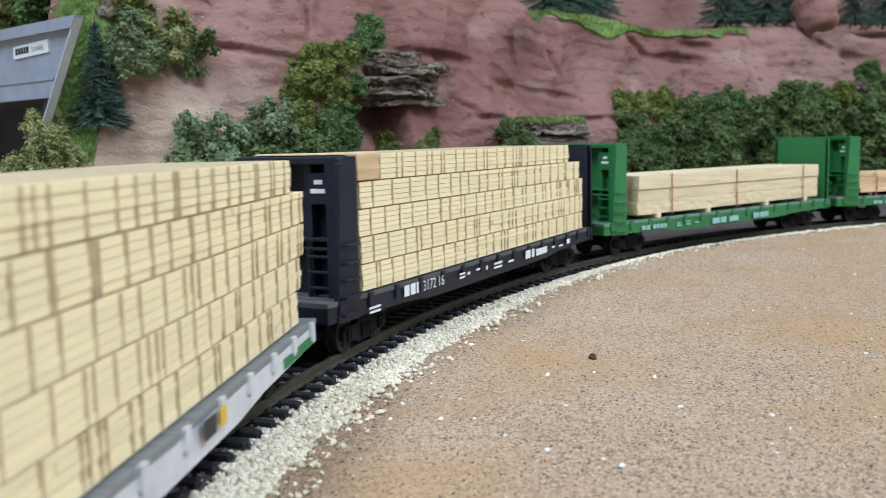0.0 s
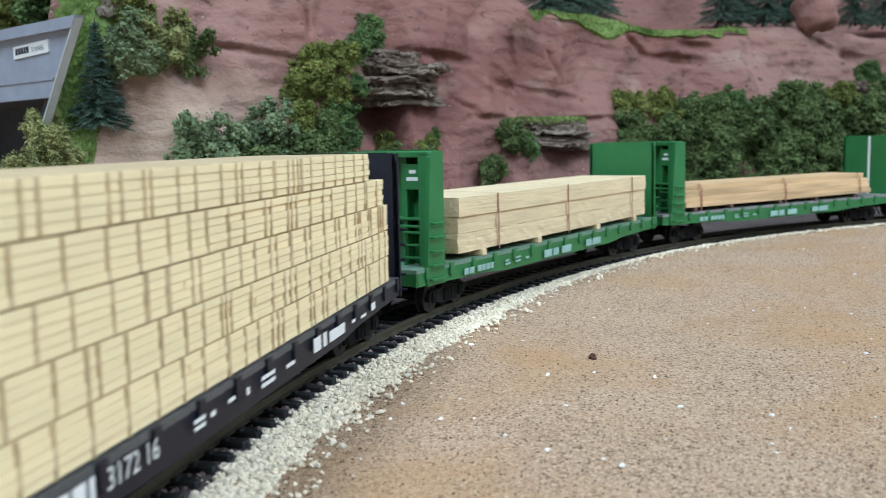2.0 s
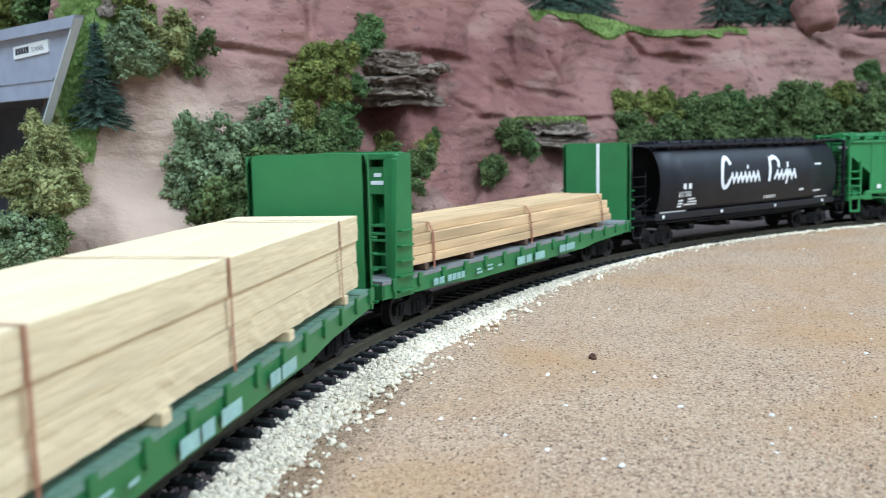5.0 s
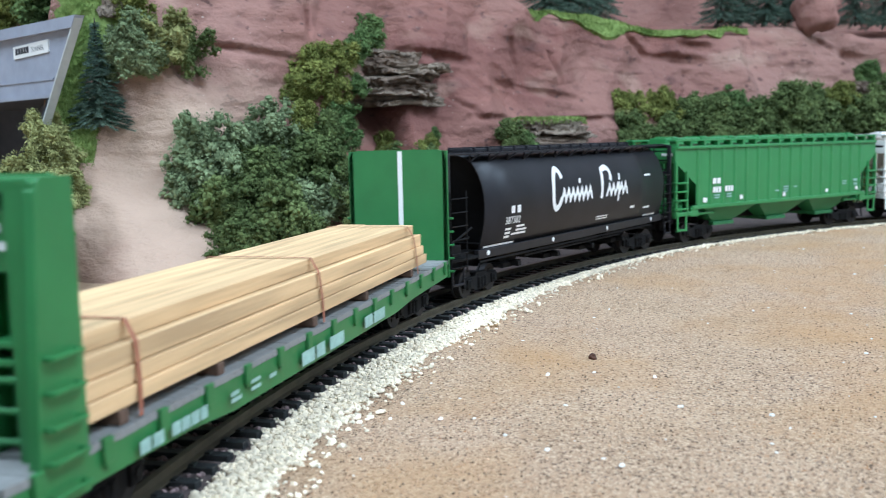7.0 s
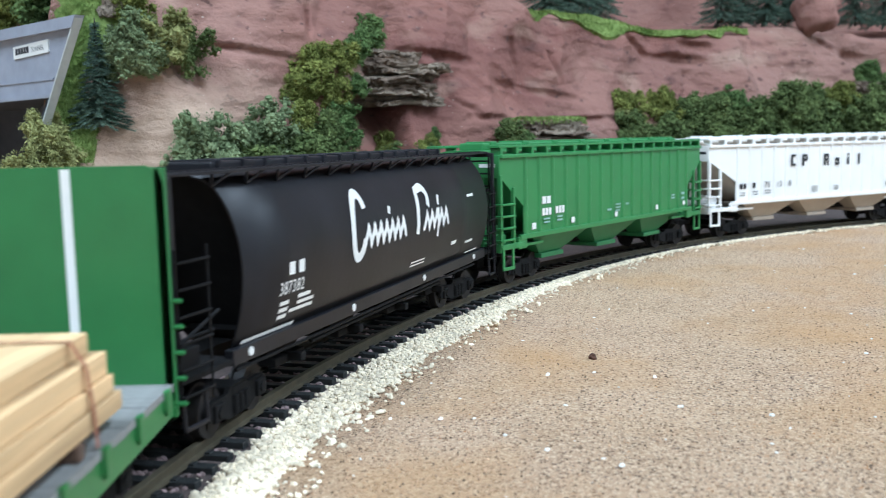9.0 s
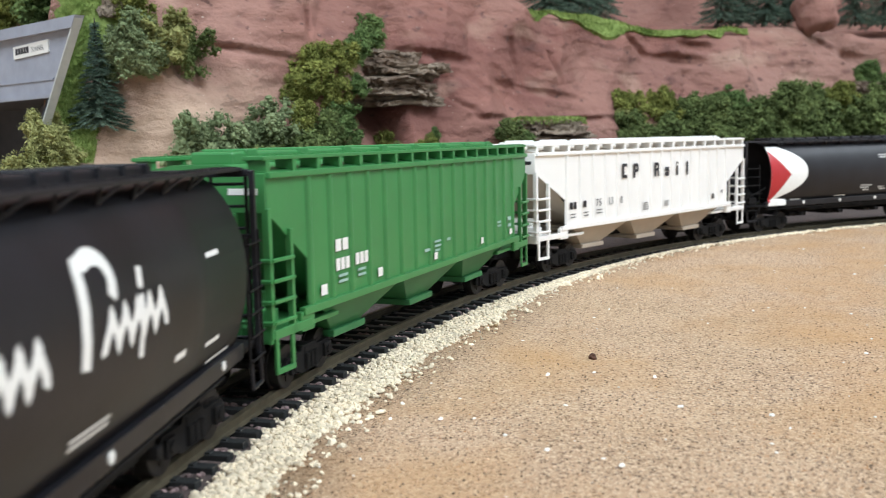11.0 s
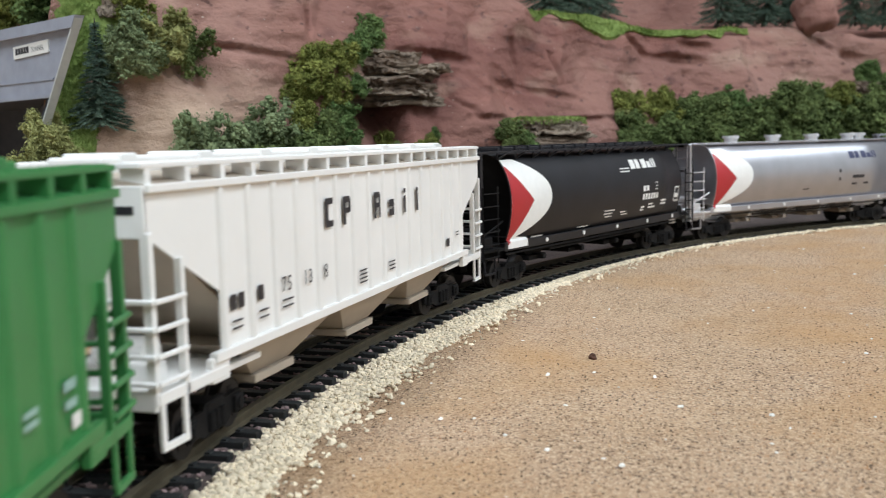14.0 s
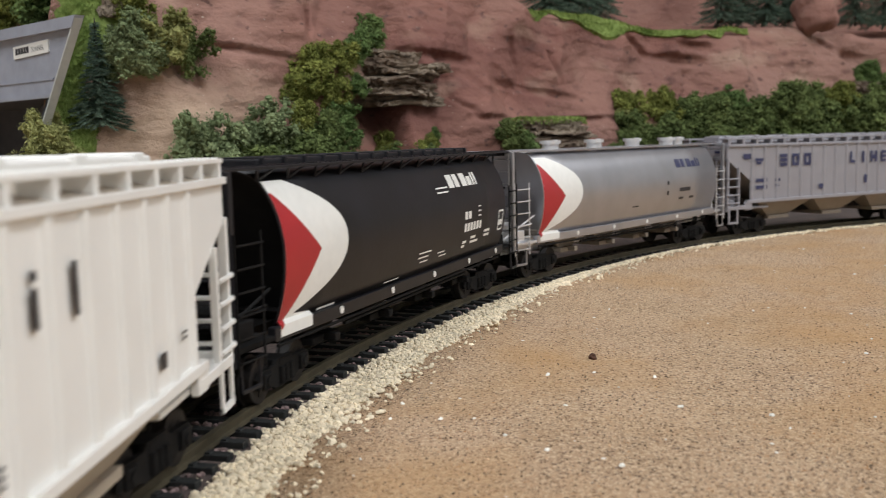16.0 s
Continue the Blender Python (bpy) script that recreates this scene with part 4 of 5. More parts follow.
def turf(name, label, span, zs, lift, blades, seed):
    """A grassed patch that follows the cliff's face between two heights, with short tufts standing on it."""
    rng = random.Random(seed)
    d0, d1 = span
    bm = bmesh.new()
    nu, nv = 40, 30
    g = []
    for i in range(nu + 1):
        col = []
        for j in range(nv + 1):
            f = i / nu
            za, zb = zs(f)
            z = za + (zb - za) * j / nv
            d = d0(z) + (d1(z) - d0(z)) * f
            edge = min(f, 1 - f, j / nv) * 6
            p = cliff_pt(d, z, lift * min(1, edge) + 0.8 * noise.noise((d / 4, z / 4, 1)) * min(1, edge) - 0.6 * (1 - min(1, edge)))
            col.append(bm.verts.new(p))
        g.append(col)
    for i in range(nu):
        for j in range(nv):
            bm.faces.new((g[i][j], g[i + 1][j], g[i + 1][j + 1], g[i][j + 1]))
    for _ in range(blades):
        i, j = rng.randrange(nu), rng.randrange(nv)
        p = g[i][j].co.lerp(g[i + 1][j + 1].co, rng.random()) + Vector((rng.uniform(-0.6, 0.6), -0.1, rng.uniform(-0.6, 0.6)))
        t = Vector((rng.uniform(-0.6, 0.6), rng.uniform(-1.0, -0.2), rng.uniform(0.3, 1.3)))
        w = Vector((rng.uniform(-0.3, 0.3), 0.1, rng.uniform(-0.3, 0.3)))
        vs = [bm.verts.new(q) for q in (p - w, p + w, p + t)]
        bm.faces.new(vs)
    tagged(part(name, bm, M_GRASS), label, "grass", kind="stuff")


# ---- foliage ----
CLUMPS = []


def make_clumps():
    for k in range(7):
        rng = random.Random(20 + k)
        V, F = [], []
        b = bmesh.new()
        bmesh.ops.create_icosphere(b, subdivisions=1, radius=1)
        sv = [v.co.copy() for v in b.verts]
        sf = [tuple(v.index for v in f.verts) for f in b.faces]
        b.free()
        lobes = [Vector((rng.uniform(-0.68, 0.68), rng.uniform(-0.6, 0.6), rng.uniform(-0.62, 0.68))) for _ in range(11)]
        for _ in range(230):
            c = rng.choice(lobes)
            n = Vector((rng.gauss(0, 1), rng.gauss(0, 1), rng.gauss(0.15, 1))).normalized()
            p = c + n * rng.uniform(0.1, 0.29)
            r = rng.uniform(0.06, 0.12)
            o = len(V)
            for v in sv:
                V.append(p + Vector((v.x, v.y, v.z * 0.85)) * r * rng.uniform(0.65, 1.35))
            F.extend([(a + o, b_ + o, c_ + o) for a, b_, c_ in sf])
        for _ in range(700):
            c = rng.choice(lobes)
            n = Vector((rng.gauss(0, 1), rng.gauss(0, 1), rng.gauss(0.15, 1))).normalized()
            p = c + n * rng.uniform(0.27, 0.4)
            o = len(V)
            for _q in range(4):
                V.append(p + Vector((rng.uniform(-1, 1), rng.uniform(-1, 1), rng.uniform(-1, 1))) * 0.05)
            F.extend([(o, o + 1, o + 2), (o, o + 2, o + 3), (o, o + 3, o + 1), (o + 1, o + 3, o + 2)])
        CLUMPS.append((V, F))


CLUMP_MESH = {}


def clump_mesh(k, material):
    key = (k, material.name)
    if key not in CLUMP_MESH:
        me = bpy.data.meshes.new("clump")
        me.from_pydata([v * MM for v in CLUMPS[k][0]], [], CLUMPS[k][1])
        me.materials.append(material)
        CLUMP_MESH[key] = me
    return CLUMP_MESH[key]


def bush(x, y, z, r, material, label, seed, squash=0.95):
    rng = random.Random(seed)
    e = tagged(new("bush"), label, "bush", group="foliage clumps on the cliff")
    e.location = (x * MM, y * MM, z * MM)
    n = 5 + (r > 12) * 2
    for k in range(n):
        a = k * math.tau / n + rng.uniform(-0.5, 0.5)
        q = 0.0 if k == 0 else r * rng.uniform(0.35, 0.62)
        ob = new("clump", clump_mesh(rng.randrange(7), material))
        ob.parent = e
        s = r * rng.uniform(0.76, 0.98)
        ob.matrix_basis = Matrix.LocRotScale((q * math.cos(a) * MM, -r * rng.uniform(-0.1, 0.35) * MM, q * math.sin(a) * squash * MM), Euler((rng.uniform(-0.5, 0.5), rng.uniform(-0.5, 0.5), rng.uniform(0, 6.3))), (s, s, s * rng.uniform(0.85, 1.1)))
    return e


def conifer(x, y, z, h, r, label, seed, rows=26):
    rng = random.Random(seed)
    t = tagged(new("conifer"), label, "conifer tree", group="model conifers")
    t.location = (x * MM, y * MM, z * MM)
    bm = bmesh.new()
    cyl(bm, (0, 0, 0), (0, 0, h), 1.5, 8, 0.3)
    part("trunk", bm, M_BARK, t, "dark wire trunk")
    for half in range(2):
        V, F = [], []
        for k in range(rows):
            f = k / rows
            if (k % 2) != half:
                continue
            zz = h * (0.06 + 0.92 * f)
            rr = r * (1 - f) ** 1.15 + 0.7
            nb = int(10 + 12 * (1 - f))
            for b in range(nb):
                a = rng.uniform(0, math.tau)
                ln = rr * rng.uniform(0.65, 1.12)
                d = Vector((math.cos(a), math.sin(a), -0.28 + rng.uniform(-0.12, 0.14)))
                p0 = Vector((0, 0, zz + rng.uniform(-1.2, 1.2)))
                side = Vector((-math.sin(a), math.cos(a), 0))
                o = len(V)
                V += [p0, p0 + d * ln + Vector((0, 0, 0.25)), p0 + d * ln - Vector((0, 0, 0.25))]
                F.append((o, o + 1, o + 2))
                m = max(7, int(ln * 2.0))
                for q in range(m):
                    u = (q + 0.6) / m
                    p = p0 + d * ln * u
                    for sg in (-1, 1):
                        tip = p + (d * 0.8 + side * sg + Vector((0, 0, rng.uniform(-0.5, 0.7)))) * rng.uniform(1.1, 2.2)
                        o = len(V)
                        w = Vector((rng.uniform(-0.16, 0.16), rng.uniform(-0.16, 0.16), 0.16))
                        V += [p - w, p + w, tip]
                        F.append((o, o + 1, o + 2))
        me = bpy.data.meshes.new("needles")
        me.from_pydata([v * MM for v in V], [], F)
        me.materials.append(M_NEEDLE)
        ob = new("needles", me)
        ob.parent = t
    return t


def outcrop(d, z, w, h, depth, layers, label, seed, moss=True):
    """Layered ledge of brown stone that juts from the cliff."""
    rng = random.Random(seed)
    c = cliff_pt(d, z)
    e = tagged(new("rock_outcrop"), label, "rock outcrop", group="stone ledges in the cliff")
    e.matrix_basis = pose(c.x * MM, c.y * MM, c.z * MM, 0, 0, 22)
    zz = -h / 2
    for k in range(layers):
        f = (k + 0.5) / layers
        th = h / layers * rng.uniform(0.75, 1.35)
        wide = w * (0.62 + 0.5 * math.sin(math.pi * min(1, f * 0.75 + 0.2))) * rng.uniform(0.66, 1.12)
        out = depth * (0.55 + 0.5 * math.sin(math.pi * min(1, f * 0.8 + 0.15))) * rng.uniform(0.72, 1.2)
        sh = rng.uniform(-0.1, 0.1) * w
        bm = bmesh.new()
        n = 110
        rings = []
        for dz, inset in ((0, 0.6), (th * 0.3, 0.0), (th * 0.75, -0.2), (th, 0.9)):
            r = []
            for i in range(n):
                a = math.tau * i / n
                cx, cy = math.cos(a), math.sin(a)
                q = 1 + 0.22 * noise.noise((cx * 2.2 + seed, cy * 2.2, k * 2.3)) + 0.16 * noise.noise((cx * 8, cy * 8 + seed, k * 3.1 + dz * 0.4)) + 0.09 * noise.noise((cx * 26, cy * 26, k * 5.3 + dz))
                px = (abs(cx) ** 0.7 * (1 if cx > 0 else -1)) * wide / 2 * q + sh
                py = (abs(cy) ** 0.75 * (1 if cy > 0 else -1)) * out * q
                r.append(bm.verts.new((px * (1 - inset / wide), py * (1 - inset / wide), zz + dz + 2.4 * noise.noise((cx * 1.7, cy * 1.7, k * 0.4 + seed)) + 0.9 * noise.noise((cx * 7, cy * 7, k + seed)) + 0.6 * noise.noise((cx * 22, cy * 22, k * 2 + dz + seed)))))
            rings.append(r)
        for a, b in zip(rings, rings[1:]):
            for i in range(n):
                bm.faces.new((a[i], a[(i + 1) % n], b[(i + 1) % n], b[i]))
        bm.faces.new(rings[-1])
        bm.faces.new(list(reversed(rings[0])))
        part("stone_layer", bm, M_LEDGE, e)
        zz += th * 0.86
    if moss:
        bm = bmesh.new()
        for _ in range(4200):
            a, q = rng.uniform(0, math.tau), rng.random() ** 0.35
            p = Vector((math.cos(a) * q * w * 0.5, math.sin(a) * q * depth * 1.02, zz + 2.2 - 5.0 * max(0, q - 0.8) / 0.2 * rng.random() + 1.4 * noise.noise((a, q * 3, 1))))
            t = Vector((rng.uniform(-0.9, 0.9), rng.uniform(-1.2, 0.3), rng.uniform(0.2, 1.7)))
            u = Vector((rng.uniform(-0.8, 0.8), rng.uniform(-0.6, 0.6), rng.uniform(-0.4, 0.4)))
            bm.faces.new([bm.verts.new(v) for v in (p - u, p + u, p + t)])
        part("moss", bm, M_GRASS, e, "bright green moss")
    return e


# ---- the tunnel mouth ----
def tunnel():
    R = Vector((-161.8, 430.0, 0))
    U = Vector((-0.756, 0.655, 0))
    N = Vector((-0.655, -0.756, 0))

    BACK = Vector((0.42, -0.91, 0))

    def prism(bm, pts, n0, n1, along=None):
        v = N if along is None else along
        a = [bm.verts.new(R + U * w + v * n0 + Vector((0, 0, z))) for w, z in pts]
        b = [bm.verts.new(R + U * w + v * n1 + Vector((0, 0, z))) for w, z in pts]
        fs = [bm.faces.new(a), bm.faces.new(b)]
        for i in range(len(pts)):
            fs.append(bm.faces.new((a[i], a[(i + 1) % len(pts)], b[(i + 1) % len(pts)], b[i])))
        bmesh.ops.recalc_face_normals(bm, faces=fs)

    e = tagged(new("tunnel_portal"), "blue-grey concrete tunnel portal with a sign", "tunnel portal")
    edge = lambda z: (115 - z) * 0.8
    bm = bmesh.new()
    prism(bm, [(edge(116), 116), (edge(116) + 1.2, 116), (edge(-8) + 1.2, -8), (edge(-8), -8)], -1.6, 2.5)
    part("wing_wall", bm, M_CONCRETE, e, "pale grey concrete wing wall")
    bm = bmesh.new()
    prism(bm, [(edge(112) + 1, 112), (220, 112), (220, 82), (edge(82) + 1, 82)], -1.5, 0)
    part("lintel", bm, M_SLATE, e, "blue-grey lintel")
    bm = bmesh.new()
    prism(bm, [(edge(84) + 1, 84.0), (220, 84.0), (220, 82.0), (edge(82) + 1, 82.0)], 0, 1.2)
    prism(bm, [(edge(92) + 8, 91.2), (220, 91.8), (220, 90.8), (edge(91) + 8, 90.2)], 0, 0.5)
    part("lintel_band", bm, M_SLATE, e)
    bm = bmesh.new()
    prism(bm, [(edge(117), 117.2), (220, 117.2), (220, 112), (edge(112), 112)], -1.8, 2.9)
    part("cap", bm, M_SLATE, e, "darker coping")
    # closed box behind the mouth, its shade painted into the lining
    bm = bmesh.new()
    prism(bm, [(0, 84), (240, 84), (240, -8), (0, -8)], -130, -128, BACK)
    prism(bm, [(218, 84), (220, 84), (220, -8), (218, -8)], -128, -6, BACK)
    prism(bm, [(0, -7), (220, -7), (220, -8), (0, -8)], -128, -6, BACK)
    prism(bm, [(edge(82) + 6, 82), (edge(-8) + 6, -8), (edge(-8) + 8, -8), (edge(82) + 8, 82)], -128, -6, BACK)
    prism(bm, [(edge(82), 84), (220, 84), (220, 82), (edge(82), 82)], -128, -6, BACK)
    part("lining", bm, M_LINING, e, "tunnel lining coloured dark for the shade inside")
    bm = bmesh.new()
    prism(bm, [(29, 109.2), (65, 108.2), (65, 102.2), (29, 103.2)], 0, 0.7)
    sign = part("sign", bm, M_LETTER, e, "white name sign")
    bm = bmesh.new()
    for k in range(5):
        prism(bm, [(62.5 - k * 2.9, 107.0 + k * 0.08), (60.2 - k * 2.9, 107.1 + k * 0.08), (60.2 - k * 2.9, 104.1 + k * 0.08), (62.5 - k * 2.9, 104.0 + k * 0.08)], 0.72, 0.84)
    part("word_bar", bm, M_INK, sign)
    cu = bpy.data.curves.new("word", "FONT")
    cu.body, cu.size = "TUNNEL", 3.4
    tmp = bpy.data.objects.new("word", cu)
    me = bpy.data.meshes.new_from_object(tmp)
    bpy.data.objects.remove(tmp)
    bm = bmesh.new()
    bm.from_mesh(me)
    for v in bm.verts:
        v.co = R + U * (46.4 - v.co.x) + N * 0.78 + Vector((0, 0, 104.4 + v.co.y + v.co.x * 0.03))
    part("word", bm, M_INK, sign)


# ---- the room around ----
def room():
    bm = bmesh.new()
    box(bm, -2600, 3200, -2200, 2600, -1120, -1100)
    tagged(part("floor", bm, M_FLOOR), "grey room floor below the layout", "floor", kind="structure")
    bm = bmesh.new()
    box(bm, -2600, 3200, -2200, 2600, 1500, 1530)
    tagged(part("ceiling", bm, M_WALL), "white room ceiling", "ceiling", kind="structure")
    for nm, q in (("wall_north", (-2600, 3200, 2600, 2640)), ("wall_south", (-2600, 3200, -2240, -2200)), ("wall_west", (-2640, -2600, -2240, 2640)), ("wall_east", (3200, 3240, -2240, 2640))):
        bm = bmesh.new()
        box(bm, *q, -1120, 1530)
        tagged(part(nm, bm, M_WALL), "plain off-white room wall", "wall", kind="structure")
    bm = bmesh.new()
    box(bm, -700, 1300, -500, 1200, -60, -9, 3)
    table = tagged(part("layout_table", bm, M_WALL), "wooden table that carries the layout", "table", kind="structure")
    for x in (-640, 1240):
        for y in (-440, 1140):
            bm = bmesh.new()
            box(bm, x - 35, x + 35, y - 35, y + 35, -1100, -60, 3)
            part("leg", bm, M_WALL, table)


# ---- set the scenery ----
ground_sheet()
cliff()
back_cliff()
railway()
room()
stones("ballast_shoulder", "cream-white gravel shoulder along the track", 32000, shoulder_place, 0.42, 1.05, M_BALLAST, seed=3)
stones("track_gravel", "dark brown gravel between the ties", 8000, bed_place, 0.5, 1.1, M_DARKGRIT, seed=5)
stones("pale_grit", "scattered white grit on the sand", 170, grit_place, 0.25, 0.85, M_SPECK, seed=8)
stones("sand_grains", "coarse brown sand grains", 26000, grit_place, 0.14, 0.34, M_GRAIN, seed=9, category="sand")


def clod():
    bm = bmesh.new()
    bmesh.ops.create_icosphere(bm, subdivisions=3, radius=1.15)
    for v in bm.verts:
        v.co *= 1 + 0.5 * noise.noise(v.co * 1.1)
        v.co += Vector((41.8, 258.5, sheet_z(41, 258) + 0.6))
    tagged(part("clod", bm, M_CLOD), "small dark brown clod on the sand", "clod")


clod()
turf("grass_bank", "bright green turf bank beside the tunnel portal", (lambda z: 119 + 22 * max(0, z) / 115, lambda z: 154 + 30 * ramp_between(z, 84, 120) + 4 * ramp_between(z, 20, 70) + 3 * math.sin(z / 9)), lambda f: (47 - 40 * max(0, 1 - f * 2.4), 140), 1.6, 9000, 2)
turf("rim_grass", "green turf hanging over the cliff's rim", (lambda z: 474, lambda z: 735), lambda f: (rim(474 + 261 * f) - 5 - 14 * max(0, 1 - abs(f - 0.33) * 9) - 6 * noise.noise((f * 14, 0, 0)), rim(474 + 261 * f) + 0.5), 2.0, 5000, 3)

make_clumps()
PLANTING = (
    (M_FOL_GREY, "grey-green foam foliage bush against the cliff", ((207, 56, 17), (243, 62, 14.8), (195, 38, 12.4), (252, 20, 17.4), (273, 29, 15), (178, 107, 13), (188, 101, 9), (168, 100, 8))),
    (M_FOL_DARK, "dark green foam foliage bush against the cliff", ((207, 26, 16.6), (201, 11, 12.3), (234, 38, 17.3), (225, 17, 16.9), (261, 44, 17.9), (237, 8, 14.2), (309, 30, 12), (294, 35, 12.4), (282, 62, 11), (423, 59, 12), (408, 38, 10), (519, 38, 10.5), (549, 59, 15), (591, 50, 19), (570, 50, 14), (610, 66, 15), (636, 70, 19), (655, 50, 17), (660, 74, 14), (678, 56, 22), (700, 72, 16), (740, 72, 17), (750, 45, 18), (800, 60, 18), (840, 80, 18), (880, 60, 24), (536, 40, 14), (560, 36, 14), (600, 30, 16), (723, 53, 21), (777, 56, 22), (822, 62, 24), (714, 77, 19), (762, 78, 19), (864, 74, 25), (209, 106, 11), (640, 40, 20), (700, 35, 20), (570, 14, 15), (600, 8, 17), (632, 14, 17), (664, 10, 18), (696, 14, 18), (730, 10, 19), (764, 14, 19), (800, 12, 20), (836, 16, 20), (872, 14, 22), (905, 40, 24), (540, 10, 13), (505, 12, 11))),
    (M_FOL_GREEN, "fresh green foam foliage bush on the cliff", ((330, 122, 11), (312, 113, 9), (291, 59, 10), (291, 71, 8), (360, 59, 4.8), (849, 107, 13), (672, 80, 13), (438, 53, 9), (305, 88, 7), (318, 62, 3.2))),
    (M_FOL_OLIVE, "olive green foam foliage bush on the cliff", ((279, 101, 11), (270, 86, 10.5), (267, 71, 10), (288, 86, 9.5), (297, 104, 9), (336, 54, 8), (801, 86, 14), (564, 77, 13), (597, 80, 13), (690, 60, 10), (183, 125, 11))),
    (M_FOL_PALE, "pale olive foam foliage bush beside the cliff", ((132, 65, 9.9), (135, 50, 11.5), (135, 35, 9.2), (196, 110, 12.5), (555, 70, 9), (186, 116, 6))),
)
n_ = 0
for material_, label_, spots_ in PLANTING:
    for d_, z_, r_ in spots_:
        n_ += 1
        p_ = cliff_pt(d_, z_, r_ * 0.45)
        bush(p_.x, p_.y, p_.z, r_, material_, label_, n_)
for x_, y_, z_, r_, m_ in ((-205, 505, 136, 16, M_FOL_GREEN), (-236, 520, 133, 14, M_FOL_OLIVE), (-190, 500, 138, 9, M_FOL_DARK)):
    n_ += 1
    bush(x_, y_, z_, r_, m_, "green foam foliage bush above the tunnel portal", n_)
for x_, y_, z_, r_, m_ in ((-26, 480, 41, 12.2, M_FOL_DARK), (-11, 495, 44, 10.2, M_FOL_DARK), (-38, 470, 34, 12.5, M_FOL_DARK), (-23, 470, 31, 10.3, M_FOL_DARK), (-6, 500, 54, 6.1, M_FOL_OLIVE),):
    n_ += 1
    bush(x_, y_, z_, r_, m_, "dark green foam foliage bush at the foot of the cliff", n_)
for x_, y_, z_, r_, m_ in ((-175, 392, 6, 15.2, M_FOL_GREY), (-185, 395, 18, 12.9, M_FOL_GREY), (-170, 408, 38, 11.9, M_FOL_PALE), (-181, 410, 44, 11.4, M_FOL_PALE), (-173, 418, 58, 9.6, M_FOL_PALE), (-168, 398, 18, 9.6, M_FOL_DARK),):
    n_ += 1
    bush(x_, y_, z_, r_, m_, "foam foliage bush at the foot of the tunnel portal", n_)
spot_ = cliff_pt(160, 68, 3)
conifer(spot_.x, spot_.y, spot_.z, 53, 15.5, "blue-green bottle-brush conifer on the turf bank", 3)
for k_, (x_, y_, h_) in enumerate(((110, 800, 70), (134, 815, 64), (262, 880, 80), (284, 890, 76), (306, 885, 82), (330, 895, 78), (408, 930, 90), (440, 940, 84), (470, 945, 84), (90, 790, 60))):
    conifer(x_, y_, 160, h_, 26, "dark green conifer on the shelf above the cliff", 30 + k_, rows=26)
outcrop(341, 97, 58, 36, 21, 13, "layered grey-brown stone ledge jutting from the cliff", 5, moss=False)
outcrop(468, 62, 68, 26, 20, 8, "low brown stone ledge topped with green moss", 8)
outcrop(846, 92, 34, 20, 16, 5, "dark stone ledge among the bushes", 11, moss=False)


def boulder(x, y, z, r, label, seed):
    bm = bmesh.new()
    bmesh.ops.create_icosphere(bm, subdivisions=4, radius=r)
    for v in bm.verts:
        n = v.co.normalized()
        v.co *= 1 + 0.3 * noise.noise(n * 1.4 + Vector((seed, 0, 0))) + 0.1 * noise.noise(n * 4)
        v.co += Vector((x, y, z))
    tagged(part("boulder", bm, M_ROCK, smooth=True), label, "boulder")


boulder(336, 850, 163, 19, "rounded red-brown boulder above the cliff", 3)
outcrop(174, 128, 16, 12, 8, 2, "small red stone beside the tunnel portal", 14, moss=False)
tunnel()

# ---- make up the train ----
flat_side = lambda z: 17.86
rib_side = lambda z: 17.78
CARS = []


def couple(ob, a, b):
    CARS.append((ob, (a + b) / 2 + OFF, 0.36 * (a - b)))


lead = flat_wagon("flat wagon with a grey deck and pale steel sills", 112, 15.2, M_PALE_STEEL, M_DECK_GREY, M_CAR_DARK, 14, 1.2)
bars("side_mark", ((-38, 10.8, 3.2, 3.4),), M_YELLOW, lead, lambda z: 19.3)
bars("side_mark", ((-30, 10.8, 6, 3.4),), M_INK, lead, lambda z: 19.3)
bars("side_mark", ((-82, 9.6, 26, 2.4),), M_GREEN_BAY, lead, lambda z: 18.42)
couple(lead, 110, -131.5)
load = stacked_lumber("tall stack of banded pale lumber on the grey flat wagon", 100, (-103, -107, -111, -112, -101), 15.5, 54.2, 16.6)
couple(load, 110, -131.5)

black = flat_wagon("black bulkhead flat wagon loaded with lumber", 109, 16.7, M_NAVY, M_DECK_DARK, M_CAR_DARK, 15)
bulkhead(black, 94, 1, 16.7, 54.6, M_NAVY, M_LETTER)
bulkhead(black, -106.5, -1, 16.7, 54.6, M_NAVY, M_LETTER, deep=0.06)
bars("maker_mark", ((70.2, 12.4, 3, 3.3), (66.4, 12.4, 3, 3.3), (62.6, 12.4, 1.2, 3.3), (-25, 11.8, 5, 3.2), (-31.5, 11.8, 2.6, 3.2), (-36, 11.8, 12, 2.6)), M_LETTER, black, flat_side, 0.3)
lettering("number", "3172 16", 58.6, 12.4, 4.6, M_LETTER, black, lambda z: 18.0, 0.95)
bars("side_mark", ((33, 13.6, 4, 0.7), (33, 12.4, 4, 0.7), (27, 13, 2, 0.9), (20, 13.4, 3, 0.7), (12, 12.6, 1.4, 1.4), (5, 13.4, 7, 0.8), (5, 12, 7, 0.8), (-8, 12.6, 5, 0.8), (-54, 12.8, 3, 0.8), (-62, 12.4, 5, 0.8), (-72, 12.6, 4, 2), (90, 12, 6, 0.7), (90, 10.8, 6, 0.7)), M_LETTER, black, flat_side, 0.3)
couple(black, -131.5, -365.5)
